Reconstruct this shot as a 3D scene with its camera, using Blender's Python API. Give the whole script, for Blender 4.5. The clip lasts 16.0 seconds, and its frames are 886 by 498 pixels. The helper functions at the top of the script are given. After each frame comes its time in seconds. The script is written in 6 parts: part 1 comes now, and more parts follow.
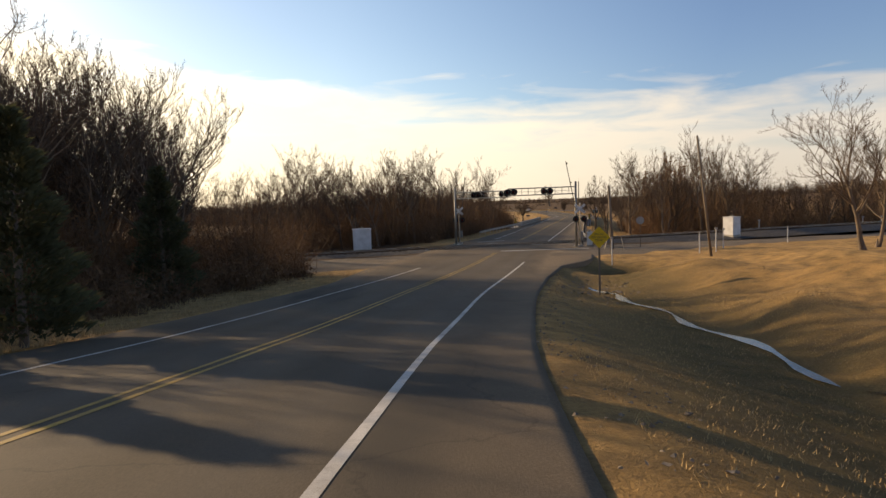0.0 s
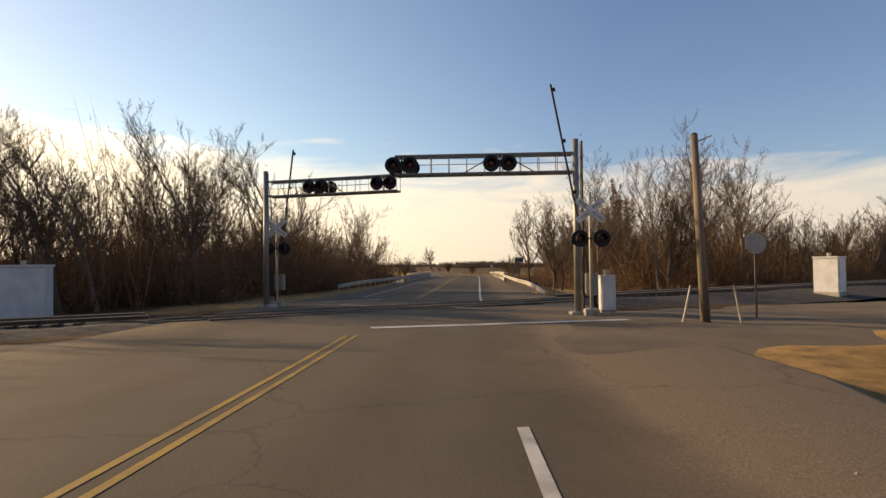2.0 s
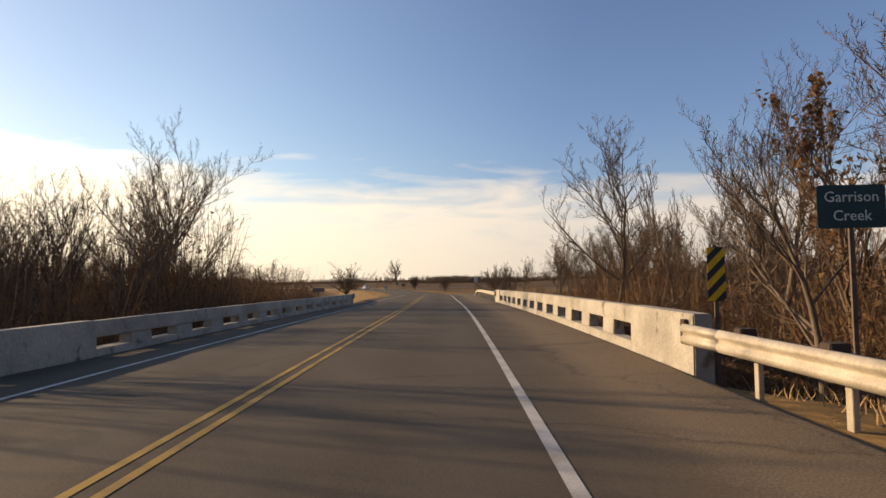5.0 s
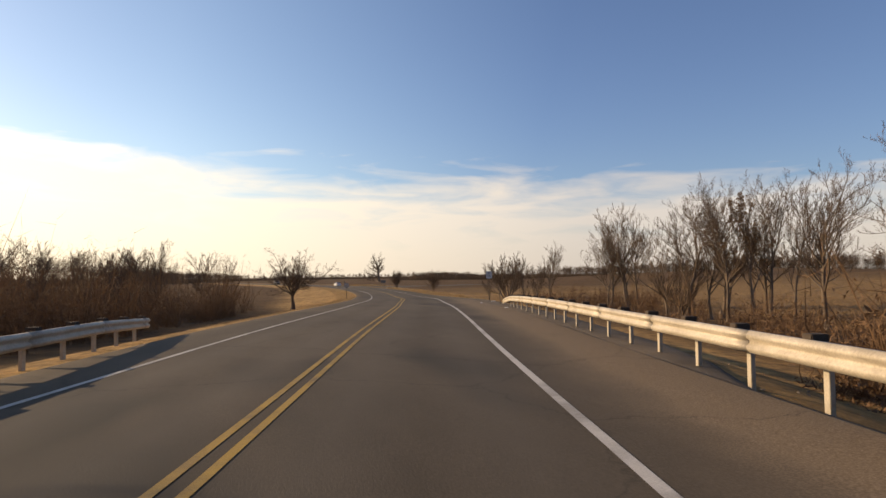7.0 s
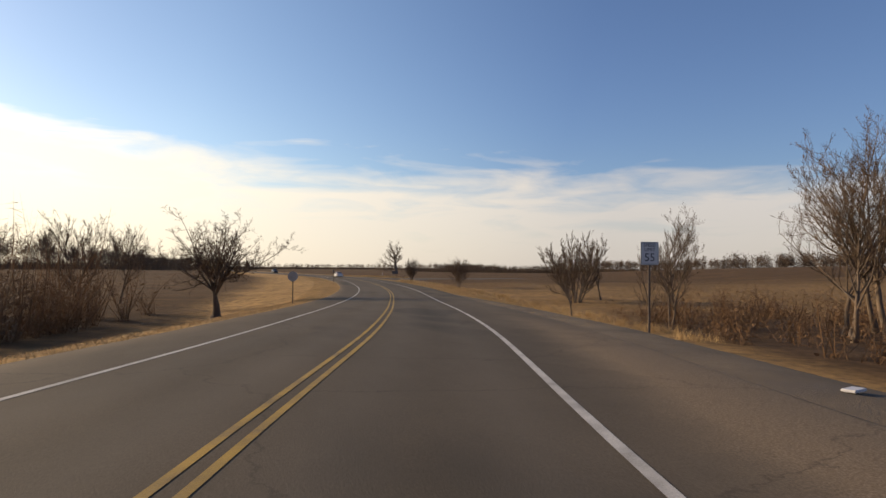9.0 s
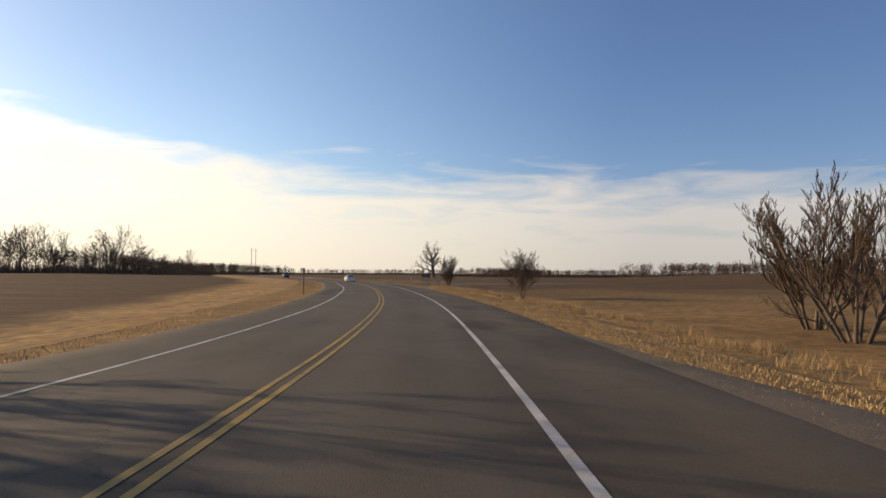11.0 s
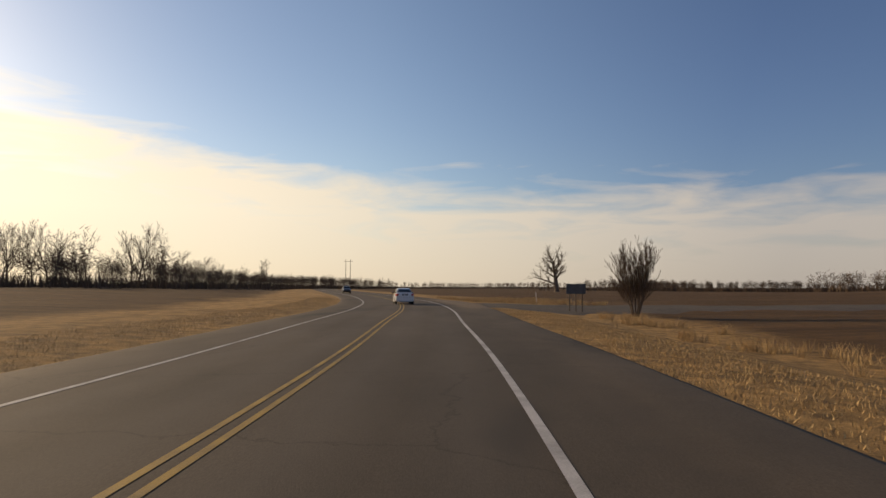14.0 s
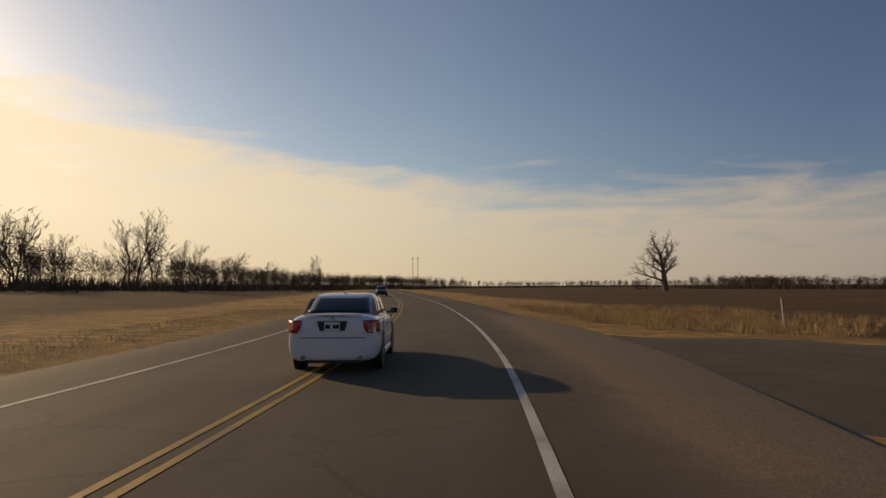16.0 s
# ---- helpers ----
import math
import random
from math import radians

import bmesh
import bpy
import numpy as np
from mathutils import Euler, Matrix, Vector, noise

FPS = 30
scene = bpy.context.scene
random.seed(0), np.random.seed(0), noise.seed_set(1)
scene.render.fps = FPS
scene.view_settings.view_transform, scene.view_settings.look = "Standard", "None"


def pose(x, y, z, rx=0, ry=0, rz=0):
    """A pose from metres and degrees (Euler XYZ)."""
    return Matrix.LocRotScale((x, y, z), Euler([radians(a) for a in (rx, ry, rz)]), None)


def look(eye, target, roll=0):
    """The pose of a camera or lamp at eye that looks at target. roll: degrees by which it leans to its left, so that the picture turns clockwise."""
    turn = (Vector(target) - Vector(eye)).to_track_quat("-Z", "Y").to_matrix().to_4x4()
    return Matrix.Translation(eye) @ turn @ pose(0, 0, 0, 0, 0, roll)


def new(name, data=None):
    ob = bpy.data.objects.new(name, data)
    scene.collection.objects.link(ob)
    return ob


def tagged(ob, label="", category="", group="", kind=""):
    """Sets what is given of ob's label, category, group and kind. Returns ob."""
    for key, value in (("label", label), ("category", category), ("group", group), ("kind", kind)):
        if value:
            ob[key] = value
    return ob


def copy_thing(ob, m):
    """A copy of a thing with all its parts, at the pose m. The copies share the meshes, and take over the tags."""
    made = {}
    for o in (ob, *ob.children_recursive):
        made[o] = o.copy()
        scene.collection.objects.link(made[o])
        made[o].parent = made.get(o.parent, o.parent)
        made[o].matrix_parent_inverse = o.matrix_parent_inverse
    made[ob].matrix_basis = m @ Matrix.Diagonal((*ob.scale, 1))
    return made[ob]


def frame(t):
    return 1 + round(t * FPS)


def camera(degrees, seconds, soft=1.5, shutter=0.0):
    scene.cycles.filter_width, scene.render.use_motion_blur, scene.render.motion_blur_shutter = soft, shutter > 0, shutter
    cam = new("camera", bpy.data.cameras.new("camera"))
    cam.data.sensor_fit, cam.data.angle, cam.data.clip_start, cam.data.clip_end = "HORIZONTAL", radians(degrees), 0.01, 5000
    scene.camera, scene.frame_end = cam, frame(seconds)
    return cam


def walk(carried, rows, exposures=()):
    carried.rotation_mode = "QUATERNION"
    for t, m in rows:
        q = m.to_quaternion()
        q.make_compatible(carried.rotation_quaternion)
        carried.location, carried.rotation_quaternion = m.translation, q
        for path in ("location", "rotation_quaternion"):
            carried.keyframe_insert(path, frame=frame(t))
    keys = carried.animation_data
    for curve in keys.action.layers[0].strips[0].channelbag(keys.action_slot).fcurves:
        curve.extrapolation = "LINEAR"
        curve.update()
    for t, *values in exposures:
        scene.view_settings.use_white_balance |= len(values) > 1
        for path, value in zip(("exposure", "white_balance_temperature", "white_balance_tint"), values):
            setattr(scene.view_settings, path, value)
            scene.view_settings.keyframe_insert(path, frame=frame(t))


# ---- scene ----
cam = camera(70.0, 16.0)
PATH = [
    (0, (-0.151, 5.478, 5.030), (-0.120, 7.473, 4.880), -1.9),
    (0.5, (0.298, 15.973, 3.788), (0.544, 17.955, 3.677), 0.3),
    (1, (1.451, 25.903, 3.081), (1.662, 27.892, 3.038), -2.6),
    (1.5, (2.598, 35.851, 2.514), (2.93, 37.824, 2.509), -0.2),
    (2, (4.373, 45.668, 2.076), (4.789, 47.624, 2.122), -0.7),
    (2.5, (6.449, 54.972, 1.77), (6.951, 56.907, 1.847), -0.3),
    (3, (9.164, 65.8, 1.833), (9.714, 67.716, 1.998), 0.3),
    (3.5, (12.206, 76.871, 1.778), (12.766, 78.791, 1.762), 0.1),
    (4, (15.463, 88.137, 1.726), (15.956, 90.07, 1.873), -0.7),
    (4.5, (18.163, 98.844, 1.597), (18.662, 100.779, 1.689), 0.0),
    (5, (20.85, 109.306, 1.516), (21.353, 111.239, 1.609), -1.1),
    (7.5, (34.449, 163.437, 1.139), (35.000, 165.358, 1.221), -0.5),
    (8, (37.215, 173.982, 1.044), (37.745, 175.909, 1.129), 0.4),
    (8.5, (39.744, 184.669, 0.819), (40.238, 186.606, 0.888), 0.7),
    (9, (42.389, 195.614, 0.643), (42.862, 197.557, 0.702), 0.5),
    (11.5, (54.045, 252.881, -0.508), (54.328, 254.859, -0.419), 0.3),
    (12, (55.788, 264.617, -0.585), (56.002, 266.603, -0.485), 0.4),
    (12.5, (57.015, 276.478, -0.547), (57.178, 278.469, -0.449), 1.1),
    (13, (58.088, 288.328, -0.559), (58.189, 290.322, -0.444), 0.6),
    (13.5, (58.801, 300.237, -0.634), (58.844, 302.233, -0.520), 0.3),
    (14, (59.337, 311.760, -0.598), (59.330, 313.757, -0.479), 0.2),
    (14.5, (59.465, 323.055, -0.625), (59.415, 325.051, -0.511), 0.0),
    (15, (59.657, 334.146, -0.550), (59.538, 336.138, -0.431), -0.2),
    (15.5, (59.633, 345.417, -0.566), (59.438, 347.404, -0.449), -0.5),
    (16, (59.193, 356.654, -0.615), (58.944, 358.635, -0.498), -0.3),
]
walk(cam, [(t, look(eye, target, roll)) for t, eye, target, roll in PATH],
     exposures=[(0.0, 0.75, 8100, 11), (1.5, 0.8, 8600, 12), (3.5, 0.7, 8200, 13), (5.0, 0.7, 8000, 14), (7.5, 0.6, 7600, 13), (9.0, 0.5, 7200, 12), (11.5, 0.4, 7000, 12), (12.5, 0.2, 6800, 11),
                (13.0, 0.12, 6900, 11), (13.5, 0.08, 7400, 13), (14.5, -0.05, 7700, 13), (16.0, -0.4, 8400, 14)])

# ---- world and light ----
SUN_DIR = Vector((-0.772, 0.571, 0.287)).normalized()   # towards the sun


def nd(tree, kind, **sets):
    n = tree.nodes.new(kind)
    for k, v in sets.items():
        n.inputs[k].default_value = v
    return n


def math_node(tree, op, a, b=None, clamp=False):
    n = tree.nodes.new("ShaderNodeMath")
    n.operation, n.use_clamp = op, clamp
    for i, v in enumerate((a, b)):
        if v is None:
            continue
        if isinstance(v, (int, float)):
            n.inputs[i].default_value = v
        else:
            tree.links.new(v, n.inputs[i])
    return n.outputs[0]


def mix_rgb(tree, fac, a, b, mode="MIX"):
    n = tree.nodes.new("ShaderNodeMix")
    n.data_type, n.blend_type = "RGBA", mode
    for i, v in ((0, fac), (6, a), (7, b)):
        if isinstance(v, (int, float)):
            n.inputs[i].default_value = v
        elif isinstance(v, tuple):
            n.inputs[i].default_value = (*v, 1) if len(v) == 3 else v
        else:
            tree.links.new(v, n.inputs[i])
    return n.outputs[2]


def ramp(tree, fac, stops):
    n = tree.nodes.new("ShaderNodeValToRGB")
    while len(n.color_ramp.elements) < len(stops):
        n.color_ramp.elements.new(0.5)
    for e, (p, c) in zip(n.color_ramp.elements, stops):
        e.position = p
        e.color = (c, c, c, 1) if isinstance(c, (int, float)) else (*c, 1)
    tree.links.new(fac, n.inputs[0])
    return n.outputs[0]


world = bpy.data.worlds.new("sky")
scene.world = world
world.use_nodes = True
wt = world.node_tree
wt.nodes.clear()
sky = wt.nodes.new("ShaderNodeTexSky")
sky.sky_type = "NISHITA"
sky.sun_disc = False
sky.sun_elevation = math.asin(SUN_DIR.z)
sky.sun_rotation = math.atan2(SUN_DIR.x, SUN_DIR.y)
sky.air_density, sky.dust_density, sky.ozone_density = 1.0, 0.6, 2.0
co = wt.nodes.new("ShaderNodeTexCoord").outputs["Generated"]
sep = wt.nodes.new("ShaderNodeSeparateXYZ")
wt.links.new(co, sep.inputs[0])
dx_, dy_, dz_ = sep.outputs
# nearness to the sun's side of the sky
dot = wt.nodes.new("ShaderNodeVectorMath")
dot.operation = "DOT_PRODUCT"
wt.links.new(co, dot.inputs[0])
dot.inputs[1].default_value = SUN_DIR
toward = dot.outputs["Value"]
# stretched noise for the cirrus sheet
mp = wt.nodes.new("ShaderNodeMapping")
mp.inputs["Scale"].default_value = (3.0, 3.0, 16.0)
mp.inputs["Rotation"].default_value = (0.0, 0.10, 0.5)
wt.links.new(co, mp.inputs[0])
n1 = nd(wt, "ShaderNodeTexNoise", Scale=1.6, Detail=7.0, Roughness=0.55, Distortion=0.6)
wt.links.new(mp.outputs[0], n1.inputs["Vector"])
n2 = nd(wt, "ShaderNodeTexNoise", Scale=2.6, Detail=5.0, Roughness=0.5, Distortion=0.8)
wt.links.new(mp.outputs[0], n2.inputs["Vector"])
wob = math_node(wt, "ADD", math_node(wt, "MULTIPLY", math_node(wt, "SUBTRACT", n1.outputs[0], 0.5), 0.13),
                math_node(wt, "MULTIPLY", math_node(wt, "SUBTRACT", n2.outputs[0], 0.5), 0.05))
# top edge of the cloud sheet, higher towards the sun
tpos = math_node(wt, "MAXIMUM", toward, 0.0)
edge = math_node(wt, "ADD", math_node(wt, "SUBTRACT", 0.172, math_node(wt, "MULTIPLY", dx_, 0.04)), math_node(wt, "MULTIPLY", math_node(wt, "POWER", tpos, 8.0), 0.12))
lift = math_node(wt, "SUBTRACT", math_node(wt, "ADD", edge, wob), dz_)
mask = math_node(wt, "MULTIPLY", lift, 17.0, clamp=True)
mask = math_node(wt, "SMOOTH_MIN", mask, 1.0)
streak = ramp(wt, n2.outputs[0], ((0.30, 0.70), (0.52, 1.0)))
mask = math_node(wt, "MULTIPLY", math_node(wt, "MULTIPLY", mask, math_node(wt, "MAXIMUM", streak, math_node(wt, "MULTIPLY", lift, 9.0, clamp=True))), 0.97)
glow = math_node(wt, "POWER", tpos, 6.0)
side = ramp(wt, toward, ((0.15, 0.0), (0.80, 1.0)))
cloud = mix_rgb(wt, side, (4.1, 4.0, 3.95), (6.8, 6.4, 5.5))
cloud = mix_rgb(wt, glow, cloud, (10.5, 9.5, 7.4))
low = math_node(wt, "SUBTRACT", 1.0, math_node(wt, "MULTIPLY", dz_, 9.0, clamp=True))
cloud = mix_rgb(wt, math_node(wt, "MULTIPLY", low, 0.6), cloud, mix_rgb(wt, side, (3.3, 3.15, 3.05), (6.6, 5.9, 4.8)))
skyc = mix_rgb(wt, 1.0, sky.outputs[0], (0.86, 0.92, 1.03), "MULTIPLY")
skyc = mix_rgb(wt, 1.0, skyc, ramp(wt, toward, ((0.25, (0.64, 0.70, 0.84)), (0.72, (1.0, 1.0, 1.0)))), "MULTIPLY")
bg = wt.nodes.new("ShaderNodeBackground")
bg.inputs["Strength"].default_value = 0.118
wt.links.new(mix_rgb(wt, mask, skyc, cloud), bg.inputs["Color"])
wo = wt.nodes.new("ShaderNodeOutputWorld")
wt.links.new(bg.outputs[0], wo.inputs[0])

sun_data = bpy.data.lights.new("sun", "SUN")
sun_data.energy, sun_data.angle, sun_data.color = 3.8, radians(0.6), (1.0, 0.80, 0.56)
sun = new("sun", sun_data)
sun.matrix_world = look((0, 0, 60), Vector((0, 0, 60)) - SUN_DIR)


# ---- materials ----
def material(name, base, second=None, scale=2.0, rough=0.8, bump=0.0, fine=30.0, metal=0.0, contrast=(0.35, 0.65), spots=None, vary=0.0, spec=0.3, stretch=None):
    """A noisy two-scale surface in object metres: base and second mixed by broad noise, fine grain on top."""
    m = bpy.data.materials.new(name)
    m.use_nodes = True
    t = m.node_tree
    b = t.nodes["Principled BSDF"]
    c = t.nodes.new("ShaderNodeTexCoord").outputs["Object"]
    if stretch:
        s = t.nodes.new("ShaderNodeMapping")
        s.inputs["Scale"].default_value = stretch
        t.links.new(c, s.inputs[0])
        c = s.outputs[0]
    second = second or tuple(v * 0.7 for v in base)
    big = nd(t, "ShaderNodeTexNoise", Scale=scale, Detail=6.0, Roughness=0.6)
    small = nd(t, "ShaderNodeTexNoise", Scale=fine, Detail=4.0, Roughness=0.7)
    for n in (big, small):
        t.links.new(c, n.inputs["Vector"])
    f = ramp(t, big.outputs[0], ((contrast[0], 0.0), (contrast[1], 1.0)))
    col = mix_rgb(t, f, base, second)
    g = ramp(t, small.outputs[0], ((0.25, 0.72), (0.75, 1.22)))
    col = mix_rgb(t, 1.0, col, g, "MULTIPLY")
    if spots:
        v = nd(t, "ShaderNodeTexNoise", Scale=spots[1], Detail=3.0, Roughness=0.5)
        t.links.new(c, v.inputs["Vector"])
        col = mix_rgb(t, ramp(t, v.outputs[0], ((spots[2], 0.0), (spots[2] + 0.08, 1.0))), col, spots[0])
    if vary:
        oi = t.nodes.new("ShaderNodeObjectInfo")
        hs = t.nodes.new("ShaderNodeHueSaturation")
        t.links.new(math_node(t, "ADD", 1.0 - vary / 2, math_node(t, "MULTIPLY", oi.outputs["Random"], vary)), hs.inputs["Value"])
        t.links.new(col, hs.inputs["Color"])
        col = hs.outputs[0]
    t.links.new(col, b.inputs["Base Color"])
    b.inputs["Roughness"].default_value = rough
    b.inputs["Metallic"].default_value = metal
    b.inputs["Specular IOR Level"].default_value = spec
    if bump:
        bn = nd(t, "ShaderNodeBump", Strength=bump, Distance=0.05)
        t.links.new(small.outputs[0], bn.inputs["Height"])
        t.links.new(bn.outputs[0], b.inputs["Normal"])
    return m




def asphalt_material():
    """Worn asphalt: wheel paths, dirt drifted over the shoulders, mended patches, fine cracks."""
    m = material("asphalt", (0.112, 0.088, 0.062), (0.074, 0.059, 0.042), 0.35, 0.88, 0.14, 55.0, spots=((0.048, 0.041, 0.032), 0.22, 0.60), spec=0.15, stretch=(1.0, 0.35, 1.0))
    t = m.node_tree
    b = t.nodes["Principled BSDF"]
    col = b.inputs["Base Color"].links[0].from_socket
    c = t.nodes.new("ShaderNodeTexCoord").outputs["Object"]
    w = t.nodes.new("ShaderNodeVertexColor")
    w.layer_name = "wear"
    s = t.nodes.new("ShaderNodeSeparateColor")
    t.links.new(w.outputs[0], s.inputs[0])
    n = nd(t, "ShaderNodeTexNoise", Scale=0.7, Detail=7.0, Roughness=0.65)
    t.links.new(c, n.inputs["Vector"])
    grit = nd(t, "ShaderNodeTexNoise", Scale=42.0, Detail=3.0, Roughness=0.7)
    t.links.new(c, grit.inputs["Vector"])
    f = math_node(t, "ADD", s.outputs[0], math_node(t, "MULTIPLY", math_node(t, "SUBTRACT", n.outputs[0], 0.5), 1.1))
    f = math_node(t, "MULTIPLY", math_node(t, "MULTIPLY", f, s.outputs[0]), 1.6, clamp=True)
    dirt = mix_rgb(t, ramp(t, grit.outputs[0], ((0.42, 0.0), (0.66, 1.0))), (0.150, 0.106, 0.064), (0.27, 0.20, 0.13))
    col = mix_rgb(t, f, col, dirt)
    col = mix_rgb(t, math_node(t, "MULTIPLY", s.outputs[1], 0.30), col, (0.135, 0.115, 0.092))
    # cracks: thin edges of broad cells
    warp = t.nodes.new("ShaderNodeVectorMath")
    warp.operation = "MULTIPLY_ADD"
    t.links.new(n.outputs[1], warp.inputs[0])
    warp.inputs[1].default_value = (1.6, 1.6, 0)
    t.links.new(c, warp.inputs[2])
    v = nd(t, "ShaderNodeTexVoronoi", Scale=0.16)
    v.feature = "DISTANCE_TO_EDGE"
    t.links.new(warp.outputs[0], v.inputs["Vector"])
    crack = ramp(t, v.outputs[0], ((0.0, 1.0), (0.006, 0.0)))
    col = mix_rgb(t, math_node(t, "MULTIPLY", crack, 0.38), col, (0.022, 0.019, 0.016))
    t.links.new(col, b.inputs["Base Color"])
    return m


M_ASPHALT = asphalt_material()
M_YELLOW = material("yellow_paint", (0.40, 0.245, 0.04), (0.17, 0.115, 0.045), 1.2, 0.7, 0.2, 60.0, contrast=(0.42, 0.72))
M_WHITE_PAINT = material("white_road_paint", (0.52, 0.49, 0.44), (0.22, 0.20, 0.17), 1.1, 0.7, 0.2, 60.0, contrast=(0.45, 0.75))
M_CONCRETE = material("concrete", (0.46, 0.42, 0.35), (0.30, 0.27, 0.22), 0.8, 0.9, 0.3, 18.0, spots=((0.16, 0.13, 0.10), 1.7, 0.62))
M_GALV = material("galvanised_steel", (0.50, 0.44, 0.35), (0.36, 0.31, 0.235), 1.5, 0.55, 0.1, 25.0, metal=0.2)
M_BLOCK = material("dark_timber_block", (0.075, 0.055, 0.04), (0.045, 0.035, 0.027), 3.0, 0.9, 0.3, 30.0)
M_STEEL_DARK = material("dark_steel", (0.05, 0.047, 0.045), (0.09, 0.07, 0.055), 2.0, 0.6, 0.1, 30.0, metal=0.3)
M_ALU = material("aluminium_mast", (0.30, 0.285, 0.26), (0.21, 0.20, 0.185), 2.0, 0.5, 0.05, 30.0, metal=0.5)
M_BLACK = material("black_paint", (0.012, 0.012, 0.013), (0.022, 0.021, 0.02), 3.0, 0.6, 0.05, 40.0)
M_WHITE = material("white_enamel", (0.72, 0.71, 0.69), (0.58, 0.56, 0.53), 1.5, 0.5, 0.05, 30.0)
M_WOOD_POLE = material("weathered_pole_wood", (0.23, 0.175, 0.125), (0.13, 0.10, 0.075), 3.0, 0.9, 0.4, 30.0, stretch=(1, 1, 0.12))
M_POST = material("weathered_sign_post", (0.17, 0.13, 0.10), (0.10, 0.075, 0.06), 3.0, 0.7, 0.1, 30.0, metal=0.3)
M_SIGN_YELLOW = material("yellow_sign_sheet", (0.75, 0.46, 0.02), (0.66, 0.39, 0.02), 3.0, 0.45, 0.0, 40.0)
M_SIGN_GREEN = material("dark_green_sign_sheet", (0.012, 0.06, 0.062), (0.01, 0.045, 0.05), 2.0, 0.45, 0.0, 40.0)
M_SIGN_BACK = material("bare_sign_back", (0.36, 0.36, 0.36), (0.26, 0.25, 0.24), 2.0, 0.5, 0.0, 40.0, metal=0.5)
M_SIGN_BROWN = material("dark_board_back", (0.12, 0.125, 0.135), (0.085, 0.085, 0.09), 2.0, 0.7, 0.05, 30.0)
M_BALLAST = material("dark_ballast", (0.085, 0.075, 0.066), (0.04, 0.036, 0.033), 2.5, 0.95, 1.0, 14.0)
M_GRAVEL = material("tan_gravel", (0.175, 0.132, 0.088), (0.112, 0.086, 0.059), 0.5, 0.95, 0.8, 22.0, spots=((0.12, 0.095, 0.07), 0.4, 0.60))
M_DIRT = material("road_dirt", (0.112, 0.088, 0.062), (0.078, 0.062, 0.045), 0.6, 0.95, 0.5, 26.0)
M_RUST = material("rusty_rail", (0.13, 0.075, 0.045), (0.07, 0.045, 0.032), 4.0, 0.6, 0.2, 40.0, metal=0.4)
M_RAIL_TOP = material("worn_rail_head", (0.55, 0.53, 0.5), (0.4, 0.38, 0.35), 3.0, 0.3, 0.0, 40.0, metal=0.9)
M_TIE = material("creosoted_tie", (0.07, 0.055, 0.042), (0.045, 0.037, 0.03), 3.0, 0.9, 0.4, 25.0)
M_WATER = material("ditch_water", (0.10, 0.095, 0.085), (0.06, 0.055, 0.045), 1.5, 0.12, 0.1, 8.0, spec=0.6)
M_BARK = material("grey_brown_bark", (0.185, 0.135, 0.095), (0.10, 0.075, 0.055), 2.2, 0.95, 0.5, 22.0, stretch=(1, 1, 0.3), vary=0.5)
M_TWIG = material("winter_twigs", (0.135, 0.088, 0.056), (0.082, 0.056, 0.038), 0.6, 0.95, 0.0, 9.0, vary=0.5)
M_TWIG_RED = material("russet_brush_twigs", (0.205, 0.115, 0.058), (0.112, 0.067, 0.038), 0.35, 0.95, 0.0, 6.0)
M_LEAF_DEAD = material("dead_leaves", (0.25, 0.135, 0.062), (0.135, 0.08, 0.043), 0.5, 0.9, 0.0, 7.0)


def let_through(m, share):
    """Thin dry growth: part of the light that falls on it comes out on the other side."""
    t = m.node_tree
    b = t.nodes["Principled BSDF"]
    tl = t.nodes.new("ShaderNodeBsdfTranslucent")
    t.links.new(b.inputs["Base Color"].links[0].from_socket, tl.inputs["Color"])
    mx = nd(t, "ShaderNodeMixShader", Fac=share)
    t.links.new(b.outputs[0], mx.inputs[1])
    t.links.new(tl.outputs[0], mx.inputs[2])
    t.links.new(mx.outputs[0], t.nodes["Material Output"].inputs["Surface"])


M_CEDAR = material("dark_cedar_needles", (0.115, 0.115, 0.055), (0.085, 0.085, 0.045), 0.9, 0.9, 0.0, 8.0)
for thin_, share_ in ((M_TWIG_RED, 0.15), (M_LEAF_DEAD, 0.4), (M_CEDAR, 0.35)):
    let_through(thin_, share_)
M_GRASS = material("dry_grass_blades", (0.56, 0.38, 0.175), (0.38, 0.25, 0.115), 0.4, 0.9, 0.0, 6.0)
M_RUBBER = material("tyre_rubber", (0.016, 0.016, 0.016), (0.028, 0.027, 0.026), 6.0, 0.85, 0.1, 60.0)


